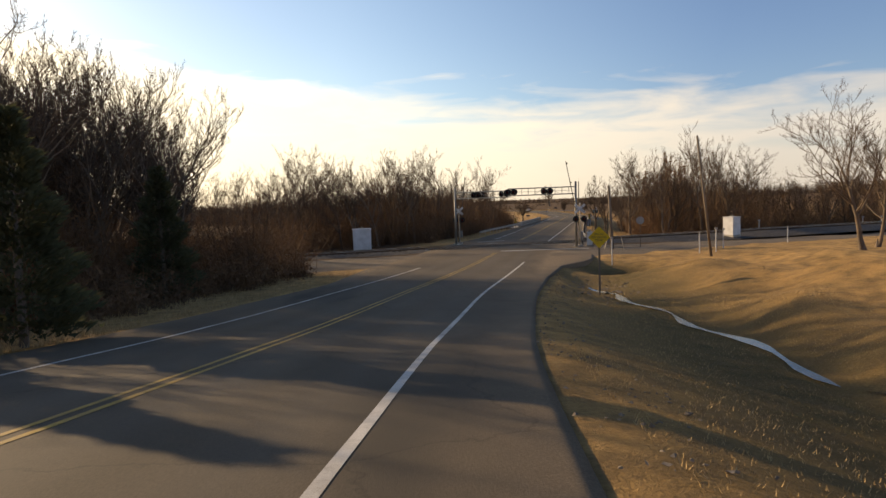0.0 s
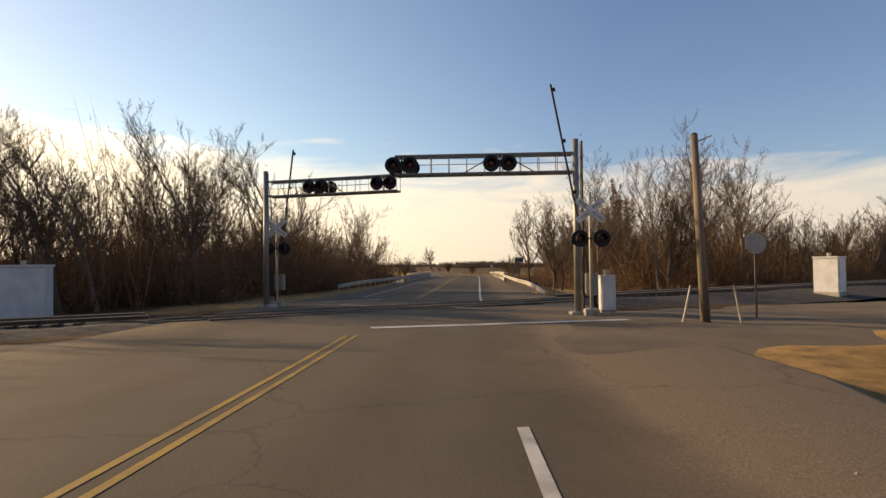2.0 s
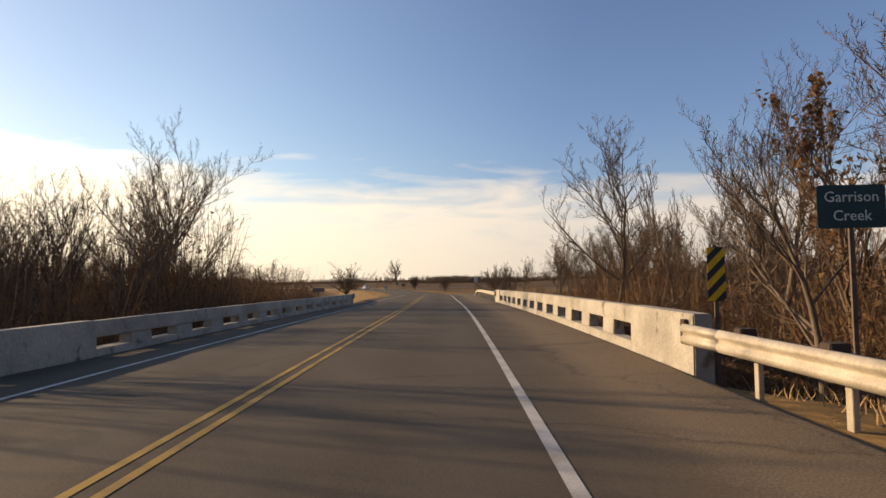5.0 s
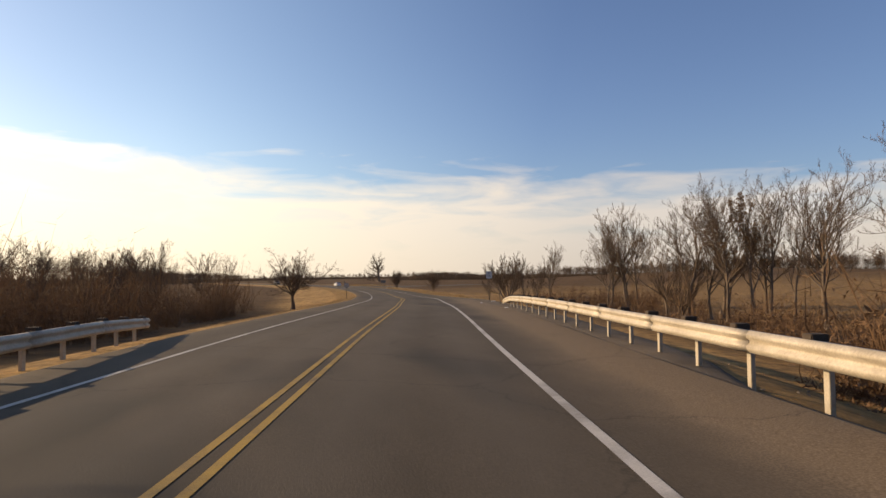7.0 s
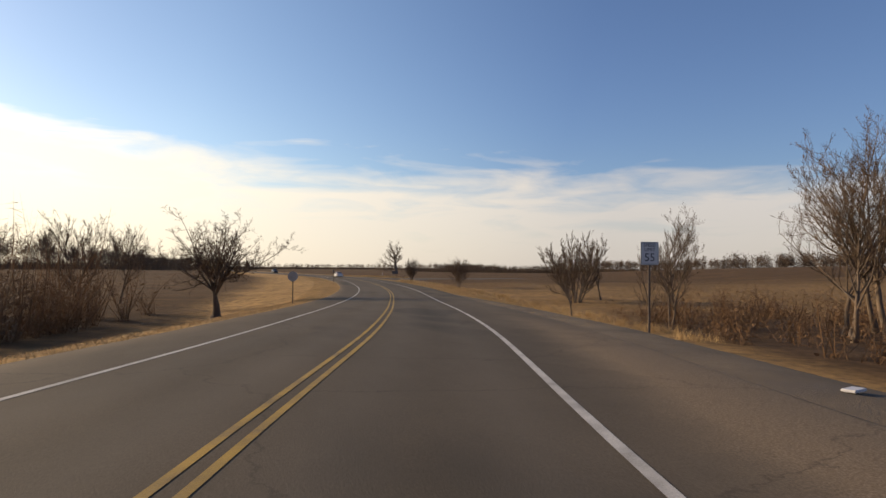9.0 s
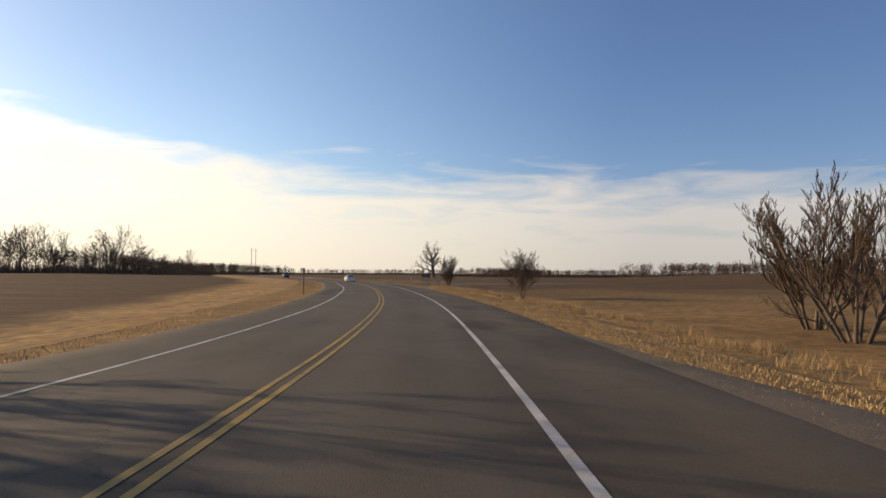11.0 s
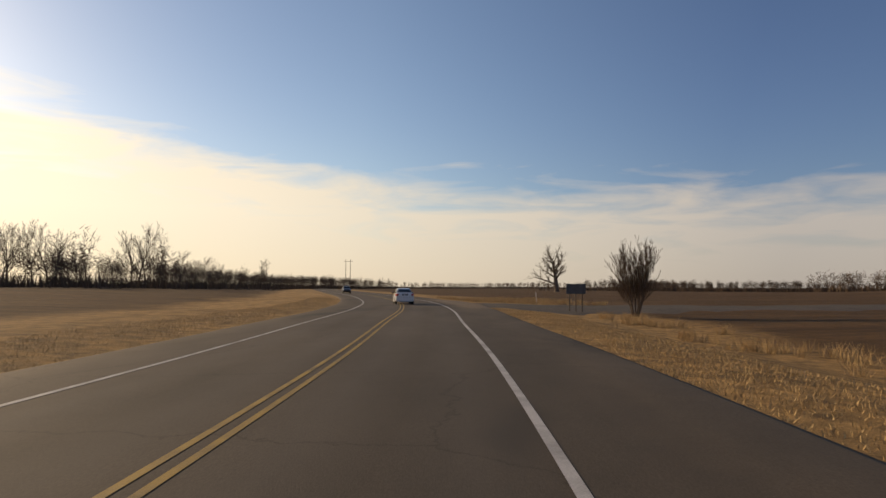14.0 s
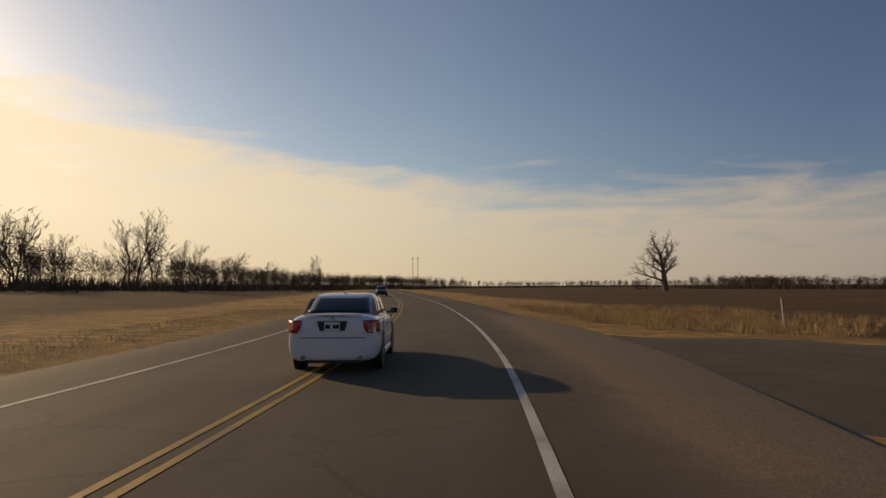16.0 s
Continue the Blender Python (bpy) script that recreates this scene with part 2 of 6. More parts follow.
def ground_material():
    """Dry verge grass, ploughed field, leaf litter and damp ditch grass, mixed by weights painted on the sheet as kinds
    of cover. Litter and ditch tones also hold painted shade.
    """
    m = bpy.data.materials.new("ground_cover")
    m.use_nodes = True
    t = m.node_tree
    b = t.nodes["Principled BSDF"]
    c = t.nodes.new("ShaderNodeTexCoord").outputs["Object"]
    w = t.nodes.new("ShaderNodeVertexColor")
    w.layer_name = "cover"
    s = t.nodes.new("ShaderNodeSeparateColor")
    t.links.new(w.outputs[0], s.inputs[0])
    field, litter, green = s.outputs[0], s.outputs[1], s.outputs[2]

    def noise_at(scale, detail=6.0, rough=0.6, vec=c):
        n = nd(t, "ShaderNodeTexNoise", Scale=scale, Detail=detail, Roughness=rough)
        t.links.new(vec, n.inputs["Vector"])
        return n.outputs[0]

    a, f1, f2 = noise_at(0.10), noise_at(1.3), noise_at(16.0, 5.0, 0.75)
    grass = mix_rgb(t, ramp(t, a, ((0.35, 0.0), (0.65, 1.0))), (0.62, 0.375, 0.145), (0.45, 0.268, 0.105))
    grass = mix_rgb(t, ramp(t, f1, ((0.40, 0.0), (0.68, 1.0))), grass, (0.22, 0.145, 0.07))
    worn = noise_at(0.33, 7.0, 0.68)
    grass = mix_rgb(t, ramp(t, worn, ((0.48, 0.0), (0.62, 0.5))), grass, (0.20, 0.13, 0.06))
    mp2 = t.nodes.new("ShaderNodeMapping")
    mp2.inputs["Rotation"].default_value = (0, 0, 0.35)
    mp2.inputs["Scale"].default_value = (0.06, 0.5, 1)
    t.links.new(c, mp2.inputs[0])
    rows = noise_at(1.0, 5.0, 0.6, mp2.outputs[0])
    plough = mix_rgb(t, ramp(t, rows, ((0.38, 0.0), (0.62, 1.0))), (0.165, 0.096, 0.044), (0.098, 0.060, 0.031))
    plough = mix_rgb(t, ramp(t, f1, ((0.45, 0.0), (0.75, 0.8))), plough, (0.075, 0.050, 0.030))
    leaf = mix_rgb(t, ramp(t, f1, ((0.35, 0.0), (0.65, 1.0))), (0.135, 0.083, 0.045), (0.072, 0.046, 0.028))
    wet_shade = mix_rgb(t, ramp(t, f1, ((0.35, 0.0), (0.65, 1.0))), (0.095, 0.082, 0.036), (0.19, 0.13, 0.058))
    col = mix_rgb(t, field, grass, plough)
    col = mix_rgb(t, litter, col, leaf)
    col = mix_rgb(t, green, col, wet_shade)
    col = mix_rgb(t, 1.0, col, ramp(t, f2, ((0.25, 0.62), (0.75, 1.3))), "MULTIPLY")
    t.links.new(col, b.inputs["Base Color"])
    b.inputs["Roughness"].default_value = 0.97
    b.inputs["Specular IOR Level"].default_value = 0.1
    bn = nd(t, "ShaderNodeBump", Strength=0.9, Distance=0.12)
    t.links.new(f2, bn.inputs["Height"])
    t.links.new(bn.outputs[0], b.inputs["Normal"])
    return m


M_GROUND = ground_material()


def plain(name, col, rough=0.4, metal=0.0, emit=None, coat=0.0, spec=0.5):
    m = bpy.data.materials.new(name)
    m.use_nodes = True
    b = m.node_tree.nodes["Principled BSDF"]
    b.inputs["Base Color"].default_value = (*col, 1)
    b.inputs["Roughness"].default_value = rough
    b.inputs["Metallic"].default_value = metal
    b.inputs["Coat Weight"].default_value = coat
    b.inputs["Specular IOR Level"].default_value = spec
    if emit:
        b.inputs["Emission Color"].default_value = (*emit[0], 1)
        b.inputs["Emission Strength"].default_value = emit[1]
    return m


M_CAR_WHITE = plain("white_car_paint", (0.70, 0.70, 0.71), 0.25, 0.0, coat=0.4)
M_CAR_DARK = plain("dark_car_paint", (0.015, 0.017, 0.02), 0.3, 0.0, coat=0.5)
M_TINT = plain("tinted_glass", (0.012, 0.013, 0.015), 0.06, 0.0, spec=0.6)
M_TAIL = plain("red_tail_lens", (0.42, 0.018, 0.012), 0.15, 0.0, coat=0.6)
M_CHROME = plain("chrome", (0.55, 0.55, 0.56), 0.15, 1.0)
M_RIM = plain("alloy_rim", (0.30, 0.30, 0.31), 0.35, 0.9)
M_PLASTIC = plain("black_plastic", (0.02, 0.02, 0.021), 0.6)
M_PLATE = plain("white_plate", (0.68, 0.69, 0.70), 0.5)
M_INK = plain("dark_lettering", (0.015, 0.018, 0.03), 0.6)
# duller white: the backlit shade of the speed limit sign put into the colour
M_SIGN_WHITE = plain("shade_dulled_sign_white", (0.56, 0.56, 0.57), 0.5)
M_LETTER_PALE = plain("pale_green_lettering", (0.55, 0.62, 0.58), 0.5)
M_LENS_CLEAR = plain("headlamp_glass", (0.6, 0.6, 0.6), 0.1, 0.0)
M_LENS_DARK = plain("unlit_red_lens", (0.06, 0.008, 0.008), 0.2)


# ---- builders ----
def part(name, bm, mat, parent=None, label=""):
    me = bpy.data.meshes.new(name)
    if isinstance(bm, tuple):
        me.from_pydata(bm[0], [], bm[1])
        me.update()
    else:
        bm.to_mesh(me)
        bm.free()
    me.materials.append(mat)
    ob = new(name, me)
    ob.parent = parent
    if label:
        ob["label"] = label
    return ob


def thing(name, label, category, m=None, group="", kind=""):
    ob = new(name)
    ob.empty_display_size = 0.2
    tagged(ob, label, category, group, kind)
    if m is not None:
        ob.matrix_basis = m
    return ob


def smooth(ob):
    for p in ob.data.polygons:
        p.use_smooth = True
    return ob


def box(bm, x, y, z, sx, sy, sz, bevel=0.0, m=None):
    r = bmesh.ops.create_cube(bm, size=1.0, matrix=(m or Matrix()) @ Matrix.Translation((x, y, z)) @ Matrix.Diagonal((sx, sy, sz, 1)))
    if bevel:
        es = list({e for v in r["verts"] for e in v.link_edges})
        bmesh.ops.bevel(bm, geom=es, offset=bevel, segments=2, affect="EDGES")
    return bm


def tube(bm, a, b, r0, r1=None, n=10):
    a, b = Vector(a), Vector(b)
    d = b - a
    bmesh.ops.create_cone(bm, cap_ends=True, segments=n, radius1=r0, radius2=r0 if r1 is None else r1, depth=d.length,
                          matrix=Matrix.Translation((a + b) / 2) @ d.to_track_quat("Z", "Y").to_matrix().to_4x4())
    return bm


def prism(bm, outline, z0, z1, m=None, bevel=0.0):
    """A flat outline (x, y) given thickness from z0 to z1."""
    vs = [bm.verts.new((m or Matrix()) @ Vector((x, y, z0))) for x, y in outline]
    f = bm.faces.new(vs)
    ex = bmesh.ops.extrude_face_region(bm, geom=[f])
    top = [v for v in ex["geom"] if isinstance(v, bmesh.types.BMVert)]
    d = ((m or Matrix()).to_3x3() @ Vector((0, 0, 1))) * (z1 - z0)
    bmesh.ops.translate(bm, verts=top, vec=d)
    bmesh.ops.recalc_face_normals(bm, faces=bm.faces)
    return bm


B = bmesh.new


# ---- the road's line and the lie of the land ----
LINE = [(-300, -12), (-60, -8.4), (-20, -6.3), (5, -4.9), (12, -4.35), (18, -3.75), (24, -2.9), (32, -1.6), (38.5, -0.2), (45, 1.3), (52, 2.95), (64, 5.95), (75, 8.85),
        (85, 11.5), (96, 14.5), (105, 16.95), (114, 19.4), (124, 22.15), (139, 26.2), (154, 30.1), (169, 33.85), (183, 37.45), (192, 39.7),
        (201.4, 41.85), (213.8, 44.75), (224, 46.75), (240, 49.5), (259, 52.5), (266, 53.45), (274, 54.4), (283, 55.25), (290, 55.75), (300, 56.3), (307, 56.65), (325, 56.95),
        (340, 56.65), (355, 56.35), (363, 55.88), (370, 55.3), (377, 54.45), (395, 51.6), (418, 47.2), (450, 40.0), (500, 28.5), (560, 15), (640, -3), (760, -29), (1000, -80), (4000, -700)]
LY = np.array([p[0] for p in LINE], float)
LX = np.array([p[1] for p in LINE], float)
LS = np.gradient(LX, LY)


def cx(y):
    """x of the yellow centre line at y: a smooth curve through LINE."""
    y = np.asarray(y, float)
    i = np.clip(np.searchsorted(LY, y) - 1, 0, len(LY) - 2)
    h = LY[i + 1] - LY[i]
    t = (y - LY[i]) / h
    return ((2 * t**3 - 3 * t**2 + 1) * LX[i] + (t**3 - 2 * t**2 + t) * h * LS[i]
            + (-2 * t**3 + 3 * t**2) * LX[i + 1] + (t**3 - t**2) * h * LS[i + 1])


def slope(y):
    return (cx(np.asarray(y, float) + 0.5) - cx(np.asarray(y, float) - 0.5))


def sec(y):
    return np.sqrt(1 + slope(y) ** 2)


def at_road(y, u):
    """x and y of the place u metres to the right of the centre line."""
    return float(cx(y) + u * sec(y)), float(y)


ZY = [-300, -60, -20, 5, 16, 26, 36, 46, 55, 66, 77, 88, 99, 118, 128, 139, 150, 162, 172, 182, 192, 202, 218, 230, 243, 258, 275, 4000]
ZZ = [9.5, 7.4, 5.6, 3.62, 2.32, 1.48, 0.92, 0.50, 0.27, 0.22, 0.15, 0.08, 0.0, 0.0, -0.03, -0.12, -0.25, -0.40, -0.46, -0.60, -0.78, -0.98, -1.28, -1.58, -1.90, -2.13, -2.20, -2.20]


def zr(y):
    y = np.asarray(y, float)
    return (np.interp(y - 4, ZY, ZZ) + np.interp(y, ZY, ZZ) + np.interp(y + 4, ZY, ZZ)) / 3


U = np.array([-400, -60, -30, -18, -12, -8, -6.6, -5, 5, 6.2, 7, 8.5, 10, 12, 14, 18, 30, 60, 400], float)
ZONES = [
    (-60, [-1, -1, -.6, -.6, -.6, -.4, -.1, -.1, -.1, -.1, -.3, -.8, -1.4, -1.6, -1.0, .2, 1.2, 1.6, 1]),
    (5, [-2, -1.5, -1, -.8, -.6, -.3, -.1, -.1, -.1, -.1, -.3, -.8, -1.5, -1.9, -1.2, .1, 1.0, 1.2, .5]),
    (25, [-2, -1, -.8, -.6, -.5, -.3, -.1, -.1, -.1, -.1, -.3, -.6, -.9, -1.1, -.3, .8, 1.5, 1.4, 1]),
    (40, [-1, -.6, -.5, -.4, -.3, -.2, -.1, -.1, -.1, -.12, -.5, -.9, -.75, -.25, .15, .55, .9, .7, .5]),
    (50, [-.5, -.4, -.3, -.2, -.15, -.1, -.1, -.1, -.1, -.1, -.22, -.35, -.3, -.2, -.1, .1, .3, .4, .4]),
    (58, [-.3, -.3, -.2, -.1, -.1, -.1, -.1, -.1, -.1, -.1, -.1, -.1, -.1, -.1, -.1, -.05, .1, .3, .4]),
    (80, [-.8, -.6, -.5, -.4, -.2, -.12, -.1, -.1, -.1, -.1, -.1, -.1, -.15, -.25, -.35, -.5, -.6, -.6, -.6]),
    (115, [-1, -1.2, -1.2, -1, -.8, -.3, -.1, -.1, -.1, -.1, -.12, -.3, -.7, -1.2, -1.5, -1.7, -1.8, -1.8, -1.6]),
    (122, [-1.5, -2, -2, -2, -1.5, -.8, -.3, -.2, -.2, -.3, -.6, -1, -1.5, -2, -2.2, -2.4, -2.4, -2.4, -2]),
    (129, [-2.5, -4, -4.2, -4.2, -4.2, -4.2, -4.2, -4.2, -4.2, -4.2, -4.2, -4.2, -4.2, -4.2, -4.2, -4.2, -4.2, -4, -2.5]),
    (144, [-2.5, -4, -4.2, -4.2, -4.2, -4.2, -4.2, -4.2, -4.2, -4.2, -4.2, -4.2, -4.2, -4.2, -4.2, -4.2, -4.2, -4, -2.5]),
    (152, [-1.5, -2, -2.3, -2.3, -2, -.8, -.3, -.2, -.2, -.3, -.5, -1, -1.5, -2.2, -2.5, -2.7, -2.7, -2.6, -2]),
    (165, [-1, -2, -2.4, -2.4, -1.7, -.4, -.1, -.1, -.1, -.1, -.12, -.4, -1.1, -1.8, -2.2, -2.5, -2.6, -2.6, -2]),
    (200, [-.5, -1.6, -2.4, -2.4, -1.5, -.3, -.1, -.1, -.1, -.1, -.1, -.2, -.5, -1.3, -1.9, -2.2, -2.4, -2.2, -1.5]),
    (250, [-.3, -1.2, -2.3, -2.4, -1.4, -.25, -.1, -.1, -.1, -.1, -.1, -.2, -.45, -.9, -1.4, -1.6, -1.5, -1.4, -1]),
    (285, [-.3, -.6, -.9, -.8, -.4, -.1, -.1, -.1, -.1, -.1, -.1, -.15, -.35, -.7, -1.1, -1.3, -1.0, -1.0, -.6]),
    (330, [.6, .3, -.1, -.2, .1, .05, -.1, -.1, -.1, -.1, -.1, -.15, -.3, -.6, -.9, -.95, -.6, -.5, -.3]),
    (362, [1.2, .7, .1, -.1, .1, .05, -.1, -.1, -.1, -.1, -.1, -.15, -.3, -.5, -.7, -.7, -.5, -.4, -.2]),
    (372, [1.4, .8, .1, -.1, .1, .05, -.1, -.1, -.1, -.1, -.1, -.1, -.12, -.15, -.2, -.3, -.4, -.3, -.2]),
    (400, [1.9, 1.1, .3, -.1, .1, .05, -.1, -.1, -.1, -.1, -.1, -.12, -.25, -.4, -.5, -.4, -.3, -.3, -.2]),
    (4000, [2.5, 1.6, .4, 0, 0] + [-.1] * 8 + [-.2] * 6),
]
ZONE_Y = np.array([z[0] for z in ZONES], float)
ZONE_D = np.array([z[1] for z in ZONES], float)


def hump(a):
    """Repeatable unevenness of the land, -1 to 1."""
    x, y = a
    return np.sin(x * 0.31 + 1.3 * np.sin(y * 0.17)) * 0.5 + np.sin(y * 0.43 + 0.9 * np.sin(x * 0.27) + 2) * 0.3 + np.sin((x + y) * 0.9) * 0.2


def ground_z(x, y):
    """Height of the land (the road lies on top of it)."""
    x, y = np.asarray(x, float), np.asarray(y, float)
    u = (x - cx(y)) / sec(y)
    i = np.clip(np.searchsorted(ZONE_Y, y) - 1, 0, len(ZONE_Y) - 2)
    t = np.clip((y - ZONE_Y[i]) / (ZONE_Y[i + 1] - ZONE_Y[i]), 0, 1)
    t = t * t * (3 - 2 * t)
    j = np.clip(np.searchsorted(U, u) - 1, 0, len(U) - 2)
    s = np.clip((u - U[j]) / (U[j + 1] - U[j]), 0, 1)
    d = (ZONE_D[i, j] * (1 - s) + ZONE_D[i, j + 1] * s) * (1 - t) + (ZONE_D[i + 1, j] * (1 - s) + ZONE_D[i + 1, j + 1] * s) * t
    d = d - 1.15 * np.exp(-((u - 10.8) / 2.5) ** 2 - ((y - 49.4) / 2.4) ** 2)
    near = np.clip((np.abs(u) - 7) / 6, 0, 1)
    d = d + 0.20 * np.clip((u - 11) / 3, 0, 1) * np.clip((52 - y) / 8, 0, 1) * np.clip((45 - u) / 10, 0, 1) * (np.sin(u * 0.95 + 0.33 * y + np.sin(y * 0.4)) + 0.7 * np.sin(0.8 * y - 0.5 * u + np.sin(u * 0.6)))
    far = np.clip((np.abs(u) - 60) / 200, 0, 1)
    low = np.clip((y - 200) / 110, 0, 1)
    hill = np.clip((np.abs(u) - 70) / 70, 0, 1) * 5.0 * np.exp(-((x - 270) / 110) ** 2 - ((y - 400) / 90) ** 2)
    return zr(y) * (1 - far) - 2.2 * low * low * (3 - 2 * low) * far + hill + d * (1 - 0.5 * far) + hump((x, y)) * 0.10 * near * (1 - far * 0.7)


def gz(x, y):
    return float(ground_z(x, y))


TRACK_O, TRACK_D = np.array([7.85, 72.5]), np.array([0.955, 0.297])
TRACK_N = np.array([-0.297, 0.955])


def by_track(a, b):
    """Place a metres along the railway to the right of the crossing and b metres beyond it."""
    p = TRACK_O + a * TRACK_D + b * TRACK_N
    return float(p[0]), float(p[1])


def sheet(xs_of, ys, us, zf):
    """A grid of verts over stations ys and offsets us."""
    verts, faces = [], []
    n = len(us)
    for y in ys:
        c, s = float(cx(y)), float(sec(y))
        xx = c + np.asarray(us) * s
        zz = zf(xx, np.full(n, y), np.asarray(us))
        verts += list(zip(xx.tolist(), [float(y)] * n, zz.tolist()))
    for a in range(len(ys) - 1):
        for b in range(n - 1):
            k = a * n + b
            faces.append((k, k + 1, k + n + 1, k + n))
    return verts, faces


# the ground, one sheet to the horizon
g_ys = np.concatenate([np.linspace(-300, -25, 12), np.arange(-20, 70, 1.25), np.arange(70, 160, 2.0), np.arange(160, 400, 2.5), np.linspace(402, 700, 50), np.linspace(720, 1200, 14), np.array([1500, 2000, 2800, 3800])])
g_us = np.concatenate([-np.array([3000, 2000, 1200, 700, 450, 300, 200, 140, 100, 75]), np.linspace(-60, -20, 17), np.linspace(-18.5, -5, 14), [0], np.linspace(5, 21.5, 23), np.linspace(23, 60, 16), np.array([75, 100, 140, 200, 300, 450, 700, 1200, 2000, 3000])])
g_v, g_f = sheet(None, g_ys, g_us, lambda x, y, u: ground_z(x, y))
ground = smooth(part("ground", (g_v, g_f), M_GROUND))
tagged(ground, "dry tan winter grass verges and brown ploughed fields", "ground", kind="structure")
cover = ground.data.color_attributes.new("cover", "FLOAT_COLOR", "POINT")
gv = np.array(g_v)
gu = (gv[:, 0] - cx(gv[:, 1])) / sec(gv[:, 1])
gy = gv[:, 1]
wob_ = hump((gv[:, 0] * 0.7, gy * 0.7)) * 2.0
c_field = np.clip((np.abs(gu) - 17 - wob_) / 4, 0, 1) * np.clip((gy - 150) / 30, 0, 1)
c_field *= 1 - 0.5 * (gu > 0) * np.clip((345 - gy + wob_ * 6) / 50, 0, 1)
c_litter_shade = np.clip((-gu - 10 + wob_) / 4, 0, 1) * np.clip((90 + gu + wob_ * 5) / 20, 0, 1) * np.clip((175 - gy) / 20, 0, 1)
c_litter_shade = np.maximum(c_litter_shade, np.clip((gu - 13) / 5, 0, 1) * np.clip((70 - gu + wob_ * 4) / 12, 0, 1) * np.clip((gy - 92) / 8, 0, 1) * np.clip((178 - gy) / 15, 0, 1))
c_litter_shade = np.maximum(c_litter_shade, np.clip((gu - 15.5 - wob_ * 0.3) / 4, 0, 1) * np.clip((36 - gu - wob_) / 6, 0, 1) * np.clip((gy - 160) / 10, 0, 1) * np.clip((262 - gy) / 25, 0, 1))
c_litter_shade = np.maximum(c_litter_shade, np.clip((-gu - 20 + wob_) / 4, 0, 1) * np.clip((gy - 160) / 10, 0, 1) * np.clip((275 - gy) / 15, 0, 1) * np.clip((64 + gu) / 8, 0, 1))
# beside the track the litter tone stands in for dark ground in shade
a_ = (gv[:, 0] - TRACK_O[0]) * TRACK_D[0] + (gy - TRACK_O[1]) * TRACK_D[1]
b_ = (gv[:, 0] - TRACK_O[0]) * TRACK_N[0] + (gy - TRACK_O[1]) * TRACK_N[1]
c_litter_shade = np.maximum(c_litter_shade, np.clip((8 - np.abs(b_ + 1) + wob_ * 0.4) / 2, 0, 1) * np.clip((np.abs(a_) - 4) / 2, 0, 1) * np.clip((80 - np.abs(a_)) / 10, 0, 1))
# damp ditch grass, darkened and spread to paint in the shade of the hollow
c_green = np.exp(-((gu - 10.2) / 3.6) ** 2) * np.clip((54 - gy) / 3, 0, 1) * 0.95
cols = np.stack([c_field, c_litter_shade, c_green, np.ones(len(gu))], 1).astype(np.float32)
cover.data.foreach_set("color", cols.ravel())

# the road
road_ys = np.concatenate([np.arange(-100, 420, 2.0), np.arange(420, 1200, 10.0)])


def edge_r(y):
    return np.interp(y, [-100, 0, 20, 40, 48, 53, 66, 80, 86, 100, 118, 160, 190, 200, 350, 364, 372, 382, 392, 1200],
                     [5.6, 5.4, 5.6, 5.9, 6.4, 8.5, 8.5, 8.0, 7.0, 6.6, 6.35, 6.35, 6.5, 6.7, 6.6, 7.0, 7.6, 7.6, 6.8, 6.5])


def edge_l(y):
    return np.interp(y, [-100, 40, 50, 78, 88, 118, 124, 160, 175, 190, 1200], [-6.0, -6.0, -7.5, -7.5, -6.4, -5.6, -5.3, -5.3, -5.8, -6.0, -6.0])


rv, rf, wu = [], [], []
for y in road_ys:
    c, s = float(cx(y)), float(sec(y))
    el, er = float(edge_l(y)), float(edge_r(y))
    z = float(zr(y))
    for u, dz in ((el, -0.45), (el, -0.06), (el + 0.15, -0.03), (-4.7, -0.017), (-3.5, 0.0), (-2.7, 0.007), (-1.8, 0.015), (-0.9, 0.022), (0, 0.03), (0.9, 0.022), (1.8, 0.015), (2.7, 0.007), (3.5, 0.0), (4.6, -0.016), (5.3, -0.024), (er - 0.15, -0.03), (er, -0.06), (er, -0.45)):
        rv.append((c + u * s, float(y), z + dz))
        wu.append((u, er))
for a in range(len(road_ys) - 1):
    for b in range(17):
        k = a * 18 + b
        rf.append((k, k + 1, k + 19, k + 18))
road = smooth(part("road", (rv, rf), M_ASPHALT))
wear = road.data.color_attributes.new("wear", "FLOAT_COLOR", "POINT")
wv = np.array(wu)
wy = np.array(rv)[:, 1]
w_dirt = np.clip((wv[:, 0] - 3.7) / 1.5, 0, 1) * np.interp(wy, [40, 52, 70, 84, 92, 200, 225, 355, 364, 385, 400], [.5, .9, .9, .8, 1, 1, .35, .3, .9, .9, .3])
w_dirt = np.maximum(w_dirt, np.clip((-wv[:, 0] - 4.6) / 1.4, 0, 1) * 0.6)
w_dirt = np.maximum(w_dirt, np.interp(wy, [50, 56, 78, 84], [0, .35, .35, 0]))
w_path = np.exp(-((np.abs(np.abs(wv[:, 0]) - 1.8) - 0.9) / 0.4) ** 2) * 0.9
wear.data.foreach_set("color", np.stack([w_dirt, w_path, w_path * 0, np.ones(len(wy))], 1).astype(np.float32).ravel())
tagged(road, "worn grey-brown two-lane asphalt highway with paved shoulders", "road", kind="structure")


def road_top(y, u):
    return float(zr(y)) + 0.03 * max(0.0, 1 - abs(u) / 3.5) - 0.014 * max(0.0, (abs(u) - 3.5) / 2.5)


